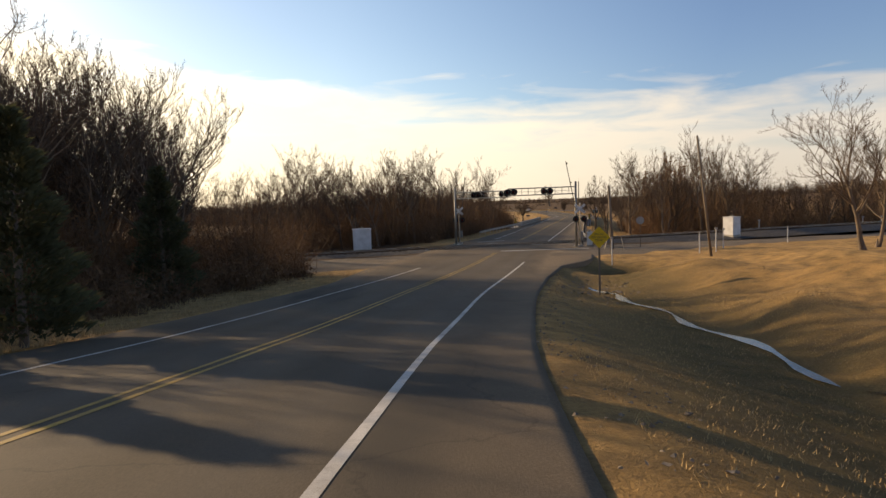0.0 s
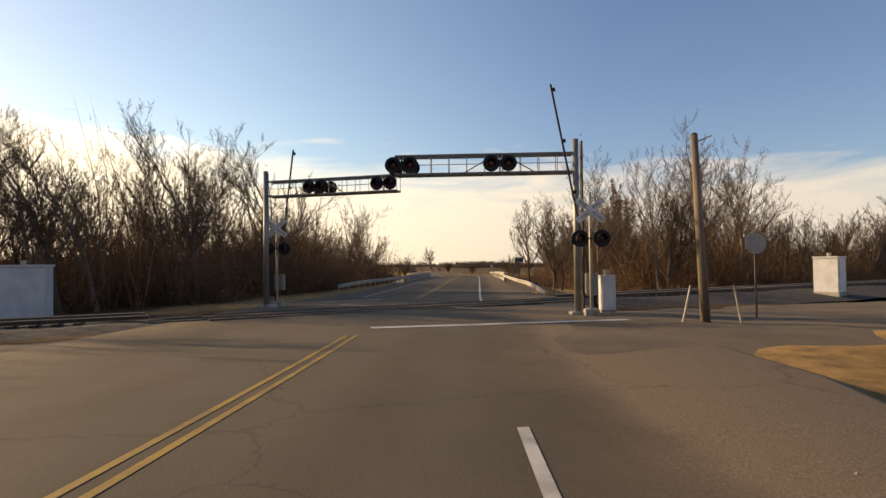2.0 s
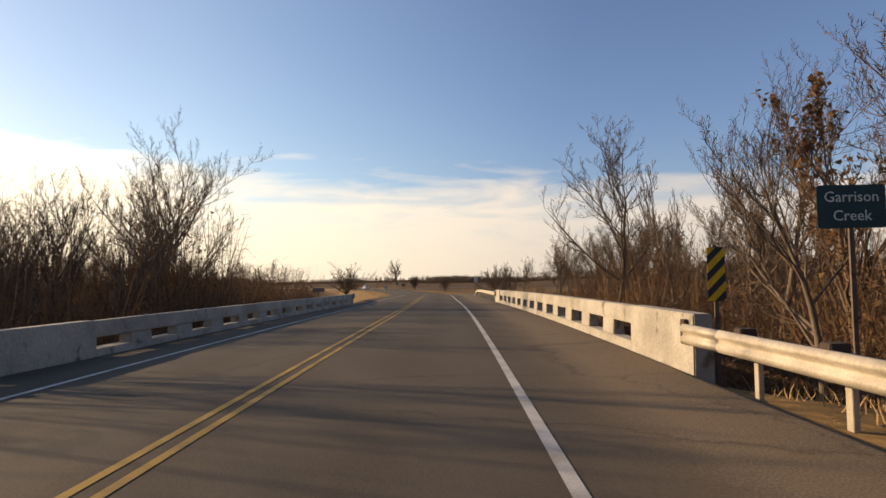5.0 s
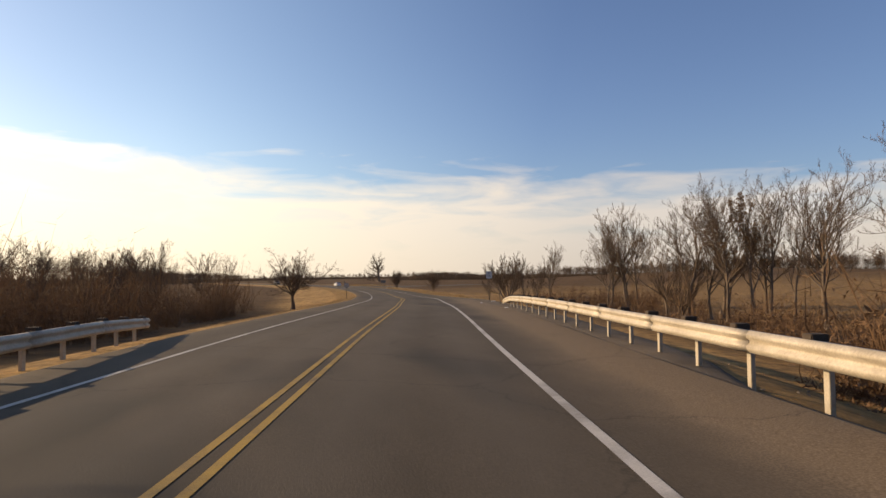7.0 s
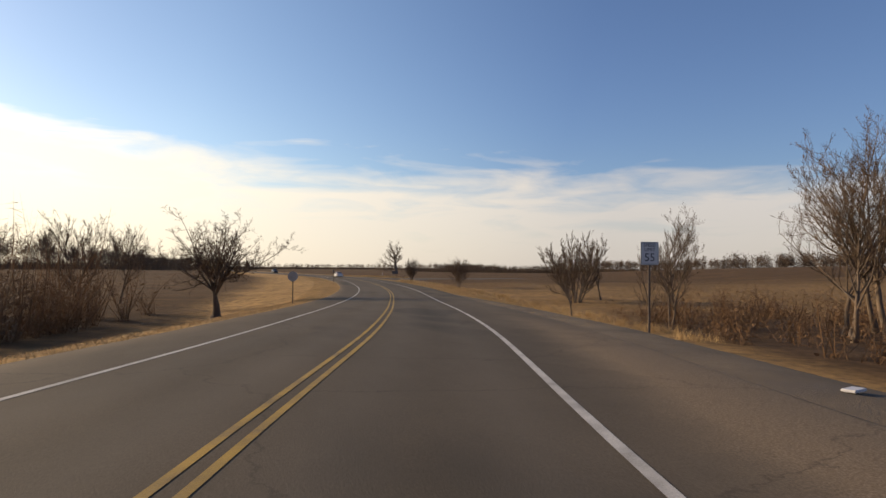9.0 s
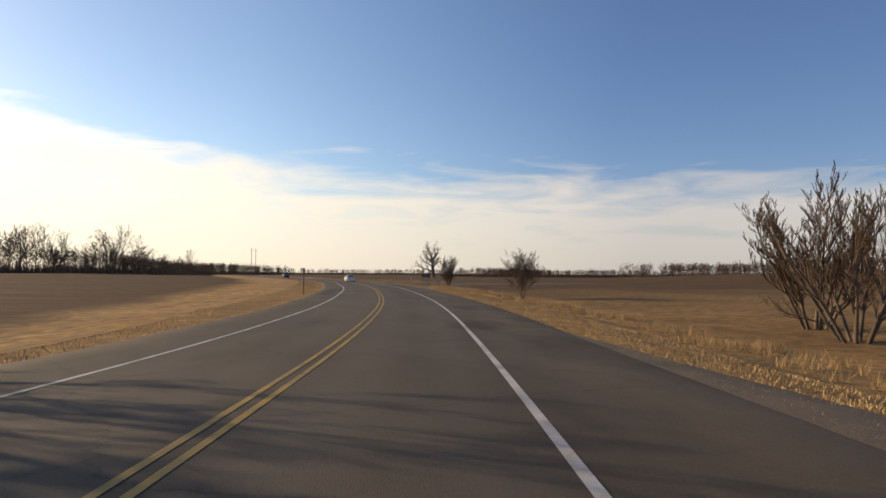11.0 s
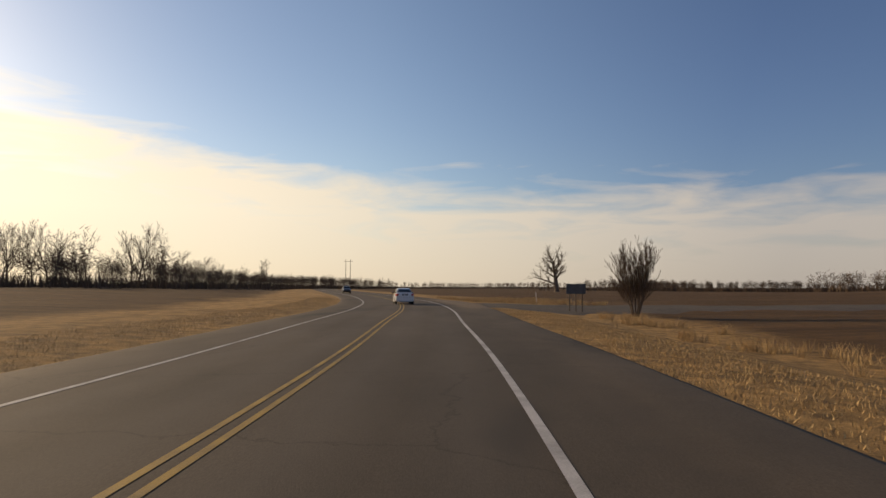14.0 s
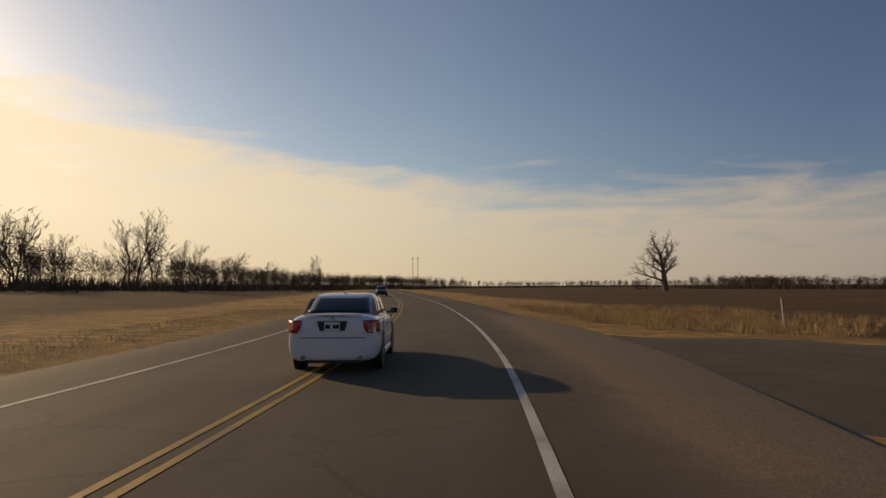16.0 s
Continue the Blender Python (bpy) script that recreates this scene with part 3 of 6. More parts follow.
def stripe(name, y0, y1, u, width, mat, step=2.0, fade=0.0, rng=None):
    """A painted line along the road, u metres from its centre."""
    ys = np.arange(y0, y1 + 0.01, step)
    v, f = [], []
    for y in ys:
        c, s = float(cx(y)), float(sec(y))
        for du in (-width / 2, width / 2):
            v.append((c + (u + du) * s, float(y), road_top(y, u + du) + 0.006))
    for a in range(len(ys) - 1):
        f.append((2 * a, 2 * a + 1, 2 * a + 3, 2 * a + 2))
    return part(name, (v, f), mat, road)


for u in (-0.13, 0.13):
    stripe("yellow_line", -100, 62, u, 0.10, M_YELLOW)
    stripe("yellow_line", 80, 1100, u, 0.10, M_YELLOW)
stripe("edge_line", -100, 53.5, 3.5, 0.13, M_WHITE_PAINT)
stripe("edge_line", 75, 1100, 3.5, 0.13, M_WHITE_PAINT)
stripe("edge_line", -100, 50, -3.5, 0.12, M_WHITE_PAINT)
stripe("edge_line", 84, 1100, -3.5, 0.12, M_WHITE_PAINT)


# ---- side roads and railway at the crossing ----
def strip_mesh(pts_l, pts_r, lift):
    """A ribbon between two lines of (x, y), laid on the land with closed edges."""
    v, f = [], []
    for (xa, ya), (xb, yb) in zip(pts_l, pts_r):
        for k in range(5):
            t = k / 4
            x, y = xa + (xb - xa) * t, ya + (yb - ya) * t
            v.append((x, y, gz(x, y) + (lift if 0 < k < 4 else -0.05)))
    for a in range(len(pts_l) - 1):
        for b in range(4):
            k = a * 5 + b
            f.append((k, k + 1, k + 6, k + 5))
    return v, f


near = [(8.6 + 2.2 * k, 52.8 + 0.93 * k + (0.05 * k if k > 4 else 0)) for k in range(0, 26)]
farl = [by_track(1.0 + 2.3 * k, -4.3) for k in range(0, 26)]
gravel_road = smooth(part("side_road", strip_mesh(near, farl, 0.075), M_GRAVEL))
tagged(gravel_road, "tan gravel road running beside the railway embankment", "road", kind="structure")
lot = smooth(part("gravel_apron", strip_mesh([(-24 + 2.2 * k, 47.5 + 0.4 * k) for k in range(12)], [by_track(-33 + 2.3 * k, -3.5) for k in range(12)], 0.07), M_GRAVEL))
tagged(lot, "worn gravel apron where a lane meets the highway", "pavement", kind="structure")
drive = smooth(part("side_road", strip_mesh([(62.2 + 3 * k, 360.0 + 0.7 * k + 2.0 * math.exp(-k)) for k in range(18)], [(58.6 + 3.05 * k, 383.0 - 4.5 * (1 - math.exp(-k * .8)) + 0.5 * k) for k in range(18)], 0.06), M_DIRT))
tagged(drive, "dusty field lane turning off the highway", "road", kind="structure")

# ballast bed in two lengths, with its shoulders, each side of the road
for a0, a1 in ((6.6, 70), (-60, -7.2)):
    v, f = [], []
    steps = np.linspace(a0, a1, 40)
    for a in steps:
        for b, h in ((-5.2, -0.22), (-2.1, 0.21), (0, 0.26), (2.0, 0.22), (3.6, -0.4)):
            x, y = by_track(float(a), b)
            v.append((x, y, 0.02 + h - 0.38 * max(0.0, 1 - (abs(a) - 6.6) / 3.5) ** 1.5 + 0.03 * math.sin(a * 3 + b)))
    for i in range(len(steps) - 1):
        for b in range(4):
            k = i * 5 + b
            f.append((k, k + 1, k + 6, k + 5))
    bed = part("railway_bed", (v, f), M_BALLAST)
    tagged(bed, "dark stone ballast bank of a single railway line", "railway", kind="structure")
    railway = bed
    n_ties = int(abs(a1 - a0) / 0.6)
    tie_me = None
    for i in range(min(n_ties, 80)):
        a = (a0 + 4.4 + i * 0.6) if a0 > 0 else (a1 - 4.4 - i * 0.6)
        x, y = by_track(a, 0)
        if tie_me is None:
            tie = part("tie", box(B(), 0, 0, 0, 0.22, 2.6, 0.16, 0.01), M_TIE, bed)
            tie_me = tie.data
        else:
            tie = new("tie", tie_me)
            tie.parent = bed
        tie.matrix_basis = pose(x, y, 0.235, 0, 0, math.degrees(math.atan2(TRACK_D[1], TRACK_D[0])))

for b in (-0.75, 0.75):
    rail = thing("railway_rail", "worn steel rail with a bright running face", "rail", group="railway rails")
    ang = math.degrees(math.atan2(TRACK_D[1], TRACK_D[0]))
    x, y = by_track(0, b)
    rail.matrix_basis = pose(x, y, 0.0, 0, 0, ang)
    for a0, a1, z in ((-60, -9.5, 0.31), (-9.5, 9.5, 0.145), (9.5, 70, 0.31)):
        bm = box(B(), (a0 + a1) / 2, 0, z + 0.06, a1 - a0, 0.035, 0.13)
        box(bm, (a0 + a1) / 2, 0, z + 0.0, a1 - a0, 0.13, 0.02)
        part("web", bm, M_RUST, rail)
        part("running_face", box(B(), (a0 + a1) / 2, 0, z + 0.125 if z > 0.3 else z + 0.07, a1 - a0, 0.07, 0.03, 0.006), M_RAIL_TOP, rail)
# timber and asphalt panels between the rails on the road
for b0, b1 in ((-1.35, -0.85), (-0.62, 0.62), (0.85, 1.35)):
    x, y = by_track(-0.3, (b0 + b1) / 2)
    panel = part("crossing_panel", box(B(), 0, 0, 0, 14.6, b1 - b0, 0.12, 0.01), M_ASPHALT)
    panel.matrix_basis = pose(x, y, 0.165, 0, 0, ang)
    tagged(panel, "worn asphalt crossing panel set between the rails", "crossing", group="crossing panels", kind="structure")

# stop lines and a worn cross bar either side of the rails
for name, (xa, ya), (xb, yb), w in (("stop_line", (6.1, 63.6), (14.4, 64.1), 0.48), ("stop_line", (5.0, 79.3), (8.3, 80.2), 0.42)):
    v = []
    for k in range(8):
        for d in (0, w):
            x, y = xa + (xb - xa) * k / 7, ya + (yb - ya) * k / 7 + d
            v.append((x, y, road_top(y, (x - float(cx(y))) / float(sec(y))) + 0.012))
    part(name, (v, [(2 * i, 2 * i + 2, 2 * i + 3, 2 * i + 1) for i in range(7)]), M_WHITE_PAINT, road)
for y0, u in ((70.3, 2.9), (73.9, -2.2)):
    x, yy = at_road(y0, u)
    bar = part("worn_marking", box(B(), 0, 0, 0, 0.12, 1.6, 0.004), M_WHITE_PAINT, road)
    bar.matrix_basis = pose(x, yy, 0.29, 0, 0, 38)


def text_mesh(name, body, size, mat, parent, m, label=""):
    cu = bpy.data.curves.new(name, "FONT")
    cu.body, cu.size, cu.align_x, cu.align_y, cu.extrude = body, size, "CENTER", "CENTER", 0.003
    cu.resolution_u = 2
    ob = new(name, cu)
    dg = bpy.context.evaluated_depsgraph_get()
    me = bpy.data.meshes.new_from_object(ob.evaluated_get(dg))
    bpy.data.objects.remove(ob)
    me.materials.clear()
    me.materials.append(mat)
    o = new(name, me)
    o.parent = parent
    o.matrix_basis = m
    if label:
        o["label"] = label
    return o


FACE = pose(0, 0, 0, 90, 0, 0)   # turns flat work upright, facing -y


def road_yaw(y):
    return -math.degrees(math.atan(float(slope(y))))


def lamp_pair(parent, x, y, z, gap=0.62, turn=0.0):
    """Two dark flashing lamps with round backgrounds and hoods, facing -y."""
    for sx in (-gap / 2, gap / 2):
        m = pose(x, y, z, 0, 0, turn) @ Matrix.Translation((sx, 0, 0))
        bm = B()
        bmesh.ops.create_cone(bm, cap_ends=True, segments=24, radius1=0.305, radius2=0.305, depth=0.03, matrix=m @ FACE)
        disc = part("lamp_background", bm, M_BLACK, parent)
        bm = B()
        for k in range(14):
            a0, a1 = radians(-25 + k * 16.4), radians(-25 + (k + 1) * 16.4)
            q = [bm.verts.new(m @ Vector((0.16 * math.cos(a), d, 0.16 * math.sin(a)))) for a, d in ((a0, -0.015), (a1, -0.015), (a1, -0.30), (a0, -0.30))]
            bm.faces.new(q)
        part("hood", bm, M_BLACK, disc)
        bm = B()
        bmesh.ops.create_uvsphere(bm, u_segments=14, v_segments=8, radius=0.15, matrix=m @ Matrix.Translation((0, -0.02, 0)) @ Matrix.Diagonal((1, 0.3, 1, 1)))
        smooth(part("lens", bm, M_LENS_DARK, disc))
    part("lamp_bracket", tube(box(B(), x, y + 0.04, z, gap, 0.05, 0.05, m=None), (x, y + 0.05, z - 0.35), (x, y + 0.05, z + 0.35), 0.03), M_STEEL_DARK, parent)


def cantilever(px, py, pz, reach, side, top, lamps, yaw):
    """A crossing signal cantilever: twin masts, an open truss arm and pairs of lamps. side: -1 arm to -x."""
    th = thing("signal_cantilever", "tall metal railway signal cantilever with dark round lamps over the road", "railway signal", pose(px, py, pz, 0, 0, yaw), "crossing signals")
    bm = B()
    tube(bm, (0, 0, -0.1), (0, 0, top + 0.5), 0.13, 0.11, 16)
    smooth(part("mast", bm, M_ALU, th))
    bm = B()
    tube(bm, (-0.28 * side, 0.35, -0.1), (-0.28 * side, 0.35, top + 0.5), 0.045, 0.045, 10)
    tube(bm, (-0.28 * side, 0.65, -0.1), (-0.28 * side, 0.65, top + 0.5), 0.03, 0.03, 10)
    for k in range(22):
        z = 0.3 + k * 0.3
        tube(bm, (-0.28 * side, 0.35, z), (-0.28 * side, 0.65, z), 0.012, 0.012, 6)
    part("ladder", bm, M_STEEL_DARK, th)
    part("foundation", box(B(), 0, 0.1, -0.02, 0.55, 0.9, 0.2, 0.03), M_CONCRETE, th)
    zt, zb = top, top - 0.68
    for z in (zt, zb):
        for d in (0.0, 0.5):
            part("chord", tube(B(), (0.05 * side, d, z), (reach * side, d, z), 0.05, 0.05, 8), M_ALU, th)
    n = int(reach / 0.62)
    bm = B()
    for k in range(1, n + 1):
        x = reach * k / n * side
        tube(bm, (x, 0, zb), (x, 0, zt + 0.0), 0.015, 0.015, 6)
        tube(bm, (x, 0.5, zb), (x, 0.5, zt), 0.015, 0.015, 6)
        tube(bm, (x, 0, zb), (x, 0.5, zb), 0.015, 0.015, 6)
    tube(bm, (0.1 * side, 0.0, (zt + zb) / 2), (reach * side, 0.0, (zt + zb) / 2), 0.014, 0.014, 6)
    part("handrail", bm, M_ALU, th)
    for x0, x1 in ((reach * 0.22, reach * 0.40), (reach * 0.62, reach * 0.44)):
        part("diagonal", tube(B(), (x0 * side, 0, zb), (x1 * side, 0, zt), 0.022, 0.022, 6), M_ALU, th)
    for d in (0.13, 0.25, 0.37):
        part("walkway_bar", box(B(), reach / 2 * side, d, zb + 0.02, reach, 0.05, 0.03), M_STEEL_DARK, th)
    for lx, ly in lamps:
        lamp_pair(th, lx * side, -0.12 + ly, (zt + zb) / 2)
    return th


YAW_X = road_yaw(70)
cantilever(13.9, 67.1, 0.2, 6.6, -1, 5.85, ((2.75, 0), (6.35, 0), (6.35, 0.75)), YAW_X)
cantilever(2.46, 75.9, 0.2, 6.45, 1, 5.74, ((2.6, 0), (5.9, 0), (2.7, 0.75)), YAW_X - 14.0)


def gate(px, py, pz, yaw, lean, arm_len, side):
    """A crossing gate: mast with crossbuck and lamps, mechanism box and the arm raised."""
    th = thing("crossing_gate", "railway crossing mast with crossbuck, dark lamps and raised gate arm", "railway signal", pose(px, py, pz, 0, 0, yaw), "crossing gates")
    smooth(part("mast", tube(B(), (0, 0, 0), (0, 0, 4.35), 0.06, 0.055, 14), M_GALV, th))
    part("base", box(B(), 0, 0, 0.12, 0.5, 0.5, 0.3, 0.03), M_CONCRETE, th)
    buck = None
    for a in (40, -40):
        bm = box(B(), 0, 0, 0, 1.22, 0.02, 0.23, 0.005)
        blade = part("crossbuck_blade", bm, M_WHITE, th)
        blade.matrix_basis = pose(0, -0.09 - (0.012 if a > 0 else 0), 3.75, 0, a, 0)
        words = (("RAIL", -0.34), ("ROAD", 0.34)) if a > 0 else (("CROSSING", 0.0),)
        for w, dx in words:
            text_mesh("lettering", w, 0.17, M_INK, blade, Matrix.Translation((dx, -0.012, 0)) @ FACE)
    lamp_pair(th, 0.0, -0.1, 2.75, 0.76)
    part("mechanism", box(B(), 0.05, 0.28, 1.15, 0.42, 0.4, 0.75, 0.03), M_ALU, th)
    m = pose(-0.05 * side, 0.32, 1.2, 0, lean, 0)
    bm = box(B(), 0, 0, 0, 0.05, 0.09, 0.01, m=m)
    box(bm, 0, 0, arm_len * 0.5, 0.07, 0.05, arm_len, m=m)
    arm = part("gate_arm", bm, M_STEEL_DARK, th)
    for k in range(3):
        part("arm_lamp", box(B(), 0.08, 0, arm_len * (0.45 + 0.26 * k), 0.1, 0.1, 0.14, 0.02, m=m), M_BLACK, arm)
    part("counterweight", box(B(), 0.0, 0.0, -0.75, 0.10, 0.25, 0.5, 0.02, m=m), M_BLACK, th)
    return th


gate(14.15, 66.5, 0.15, YAW_X, -10.5, 7.3, -1)
gate(2.9, 76.9, 0.12, YAW_X, 7.0, 6.4, 1)


def cabinet(px, py, w, d, h, yaw, name="signal_cabinet", label="pale metal railway signal cabinet standing on gravel", raised=0.0):
    z = gz(px, py) + raised
    th = thing(name, label, "cabinet", pose(px, py, z, 0, 0, yaw), "signal cabinets")
    part("body", box(B(), 0, 0, h / 2 + 0.12, w, d, h, 0.03), M_WHITE, th)
    part("roof", box(B(), 0, 0, h + 0.17, w * 1.08, d * 1.08, 0.10, 0.03), M_WHITE, th)
    part("plinth", box(B(), 0, 0, 0.04 - raised / 2, w * 1.02, d * 1.02, 0.3 + raised), M_CONCRETE, th)
    part("door", box(B(), 0, -d / 2 - 0.012, h / 2 + 0.12, w * 0.86, 0.02, h * 0.9, 0.005), M_WHITE, th)
    part("vent_cowl", tube(B(), (0, 0, h + 0.2), (0, 0, h + 0.42), 0.10, 0.14, 12), M_GALV, th)
    return th


cabinet(-8.2, 77.5, 2.0, 1.7, 2.3, 8)
cabinet(15.35, 67.7, 0.55, 0.5, 1.25, YAW_X, label="narrow pale signal case beside the crossing mast")
cabinet(33.9, 76.9, 1.35, 1.3, 2.0, 30, raised=0.45)


def pole(px, py, h, lean, r, name, label, z=None, top=None):
    z = gz(px, py) if z is None else z
    th = thing(name, label, "pole", pose(px, py, z, *lean))
    smooth(part("shaft", tube(B(), (0, 0, -0.2), (0, 0, h), r, r * 0.72, 14), M_WOOD_POLE, th))
    part("cap", tube(B(), (0, 0, h), (0, 0, h + 0.05), r * 0.72, r * 0.5, 14), M_STEEL_DARK, th)
    if top:
        bm = B()
        tube(bm, (0, 0, h - 0.25), (0.55, -0.1, h - 0.05), 0.025, 0.02, 8)
        part("bracket", bm, M_GALV, th)
    return th


pole(16.25, 63.0, 5.75, (0, -2.6, 0), 0.15, "utility_pole", "grey weathered wooden pole beside the railway crossing", 0.2, True)
pole(19.7, 50.2, 8.6, (0, -6.6, 0), 0.10, "utility_pole", "slender leaning wooden utility pole on a grass bank")
for gx, gy_, l in ((15.6, 63.2, 14), (17.2, 62.6, -12)):
    guy = thing("pole_brace", "thin slanting metal stake beside a wooden pole", "stake", pose(gx, gy_, 0.15, 0, l, 0), "pole braces")
    part("rod", tube(B(), (0, 0, 0), (0, 0, 1.2), 0.03, 0.025, 8), M_GALV, guy)


lane_stake = thing("lane_stake", "slim white marker stake leaning in tall dry grass", "stake", pose(69.8, 384.2, gz(69.8, 384.2), 0, -5, 0))
part("shaft", tube(B(), (0, 0, -0.2), (0, 0, 1.4), 0.028, 0.024, 8), M_WHITE, lane_stake)
stake_x, stake_y = at_road(193.9, 7.05)
stake = thing("wooden_stake", "thin weathered wooden stake leaning by the end of a guardrail", "stake", pose(stake_x, stake_y, gz(stake_x, stake_y), 0, -5, 0))
part("shaft", tube(B(), (0, 0, -0.2), (0, 0, 1.45), 0.035, 0.028, 8), M_WOOD_POLE, stake)


def marker_post(px, py, h, box_w=0.18, label="slim white marker post with a small cap on a grass verge"):
    th = thing("marker_post", label, "post", pose(px, py, gz(px, py), 0, 0, 0), "marker posts")
    part("stem", box(B(), 0, 0, h / 2 - 0.1, 0.07, 0.05, h + 0.2, 0.01), M_WHITE, th)
    part("head", box(B(), 0, -0.02, h - 0.06, box_w, 0.10, 0.16, 0.02), M_SIGN_BACK, th)


marker_post(13.2, 52.4, 2.1)
marker_post(20.9, 55.0, 1.7, 0.1)
marker_post(22.3, 55.2, 1.9, 0.24)
marker_post(24.6, 58.9, 1.7, 0.2)
marker_post(33.2, 64.3, 1.5, 0.12)
for mx, my in ((41, 84.5), (58, 90), (62, 92)):
    marker_post(mx, my, 1.9, 0.35, "low white pipe vent beside the railway")


# ---- road signs ----
def sign_base(name, label, cat, px, py, yaw, post_h, wood=False, z=None, group=""):
    th = thing(name, label, cat, pose(px, py, gz(px, py) if z is None else z, 0, 0, yaw), group)
    if wood:
        part("post", box(B(), 0, 0.03, post_h / 2 - 0.2, 0.09, 0.09, post_h + 0.4, 0.01), M_WOOD_POLE, th)
    else:
        bm = box(B(), 0, 0.02, post_h / 2 - 0.2, 0.055, 0.006, post_h + 0.4)
        box(bm, -0.03, 0.035, post_h / 2 - 0.2, 0.006, 0.035, post_h + 0.4)
        box(bm, 0.03, 0.035, post_h / 2 - 0.2, 0.006, 0.035, post_h + 0.4)
        part("post", bm, M_POST, th)
    return th


def rounded(w, h, r, n=4):
    out = []
    for sx, sy, a0 in ((1, 1, 0), (-1, 1, 90), (-1, -1, 180), (1, -1, 270)):
        for k in range(n + 1):
            a = radians(a0 + 90 * k / n)
            out.append((sx * (w / 2 - r) + r * math.cos(a), sy * (h / 2 - r) + r * math.sin(a)))
    return out


def flat_plate(name, outline, z, mat, th, y=0.0, thick=0.006, label=""):
    return part(name, prism(B(), outline, 0, thick, Matrix.Translation((0, y, z)) @ FACE), mat, th, label)


# speed limit sign
sl = sign_base("speed_limit_sign", "white speed limit 55 sign on a rusty post in grass", "road sign", 53.9, 214.2, road_yaw(214) + 2, 3.0)
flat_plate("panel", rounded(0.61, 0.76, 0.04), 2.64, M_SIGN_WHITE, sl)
flat_plate("border", rounded(0.57, 0.72, 0.035), 2.64, M_INK, sl, -0.004, 0.004)
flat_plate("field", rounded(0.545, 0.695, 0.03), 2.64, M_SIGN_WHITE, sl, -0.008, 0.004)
for body, size, z in (("SPEED", 0.155, 2.905), ("LIMIT", 0.155, 2.755), ("55", 0.37, 2.495)):
    text_mesh("lettering", body, size, M_INK, sl, Matrix.Translation((0, -0.016, z)) @ FACE)

# creek name sign
cs = sign_base("creek_sign", "dark green creek name sign on a thin post beside the guardrail", "road sign", 28.5, 116.3, road_yaw(116), 2.75, z=gz(28.5, 116.3))
zc = 2.40 - gz(28.5, 116.3)
flat_plate("panel", rounded(0.95, 0.60, 0.04), zc, M_SIGN_GREEN, cs)
text_mesh("lettering", "Garrison", 0.21, M_LETTER_PALE, cs, Matrix.Translation((0, -0.012, zc + 0.13)) @ FACE)
text_mesh("lettering", "Creek", 0.21, M_LETTER_PALE, cs, Matrix.Translation((0, -0.012, zc - 0.13)) @ FACE)

# yellow diamond
DIAMOND_AT = (8.1, 36.7)
ds = sign_base("warning_sign", "yellow diamond warning sign with worn black lettering on a wooden post", "road sign", *DIAMOND_AT, road_yaw(36) - 1, 3.1 - gz(*DIAMOND_AT), True)
zd = 3.0 - gz(*DIAMOND_AT)
s = 0.76 / math.sqrt(2)
flat_plate("panel", [(s, 0), (0, s), (-s, 0), (0, -s)], zd, M_SIGN_YELLOW, ds, -0.03)
for body, dx, dz in (("BRIDGE", 0.0, 0.15), ("ICES", -0.265, 0.0), ("BEFORE", 0.13, 0.0), ("ROAD", 0.0, -0.15)):
    text_mesh("lettering", body, 0.135, M_INK, ds, Matrix.Translation((dx, -0.038, zd + dz)) @ FACE)


def clip_band(w, h, c, t):
    """The part of a w by h plate that lies in a diagonal band about x + y = c."""
    def cut(poly, a, sgn):
        out = []
        for i, p in enumerate(poly):
            q = poly[(i + 1) % len(poly)]
            dp, dq = sgn * (p[0] - p[1] - a), sgn * (q[0] - q[1] - a)
            if dp <= 0:
                out.append(p)
            if dp * dq < 0:
                k = dp / (dp - dq)
                out.append((p[0] + (q[0] - p[0]) * k, p[1] + (q[1] - p[1]) * k))
        return out
    poly = [(-w / 2, -h / 2), (w / 2, -h / 2), (w / 2, h / 2), (-w / 2, h / 2)]
    return cut(cut(poly, c + t, 1), c - t, -1)


def hazard(px, py, zc, yaw, flip=False):
    z = gz(px, py)
    th = sign_base("hazard_marker", "yellow and black striped hazard marker at a bridge end", "road sign", px, py, yaw, zc + 0.5 - z, z=z, group="hazard markers")
    flat_plate("panel", rounded(0.305, 0.914, 0.02), zc - z, M_INK, th)
    for k in range(-5, 6):
        poly = clip_band(0.30, 0.90, k * 0.29 + 0.05, 0.0725)
        if len(poly) >= 3:
            if flip:
                poly = [(-x, y) for x, y in poly][::-1]
            flat_plate("stripe", poly, zc - z, M_SIGN_YELLOW, th, -0.008, 0.004)


hazard(28.0, 118.5, 1.5, road_yaw(117))
hazard(*at_road(121.5, -6.1), 1.0, road_yaw(117), True)


def round_back(px, py, h, r, n, label, name="road_sign"):
    th = sign_base(name, label, "road sign", px, py, road_yaw(py), h)
    flat_plate("panel", [(r * math.cos(radians(360 / n * (k + .5))), r * math.sin(radians(360 / n * (k + .5)))) for k in range(n)], h - r, M_SIGN_BACK, th, -0.01)


round_back(*at_road(241.7, -7.0), 2.3, 0.36, 16, "grey back of a round road sign on a thin post")
round_back(19.4, 64.7, 3.0, 0.38, 8, "grey back of an octagonal stop sign by the railway")
LS_AT = (49.5, 300.2)
ls = sign_base("road_sign", "dark back of a small sign on a tall thin post", "road sign", *LS_AT, road_yaw(291), 2.35)
flat_plate("panel", rounded(0.2, 0.45, 0.03), 2.15, M_SIGN_BROWN, ls, -0.01)

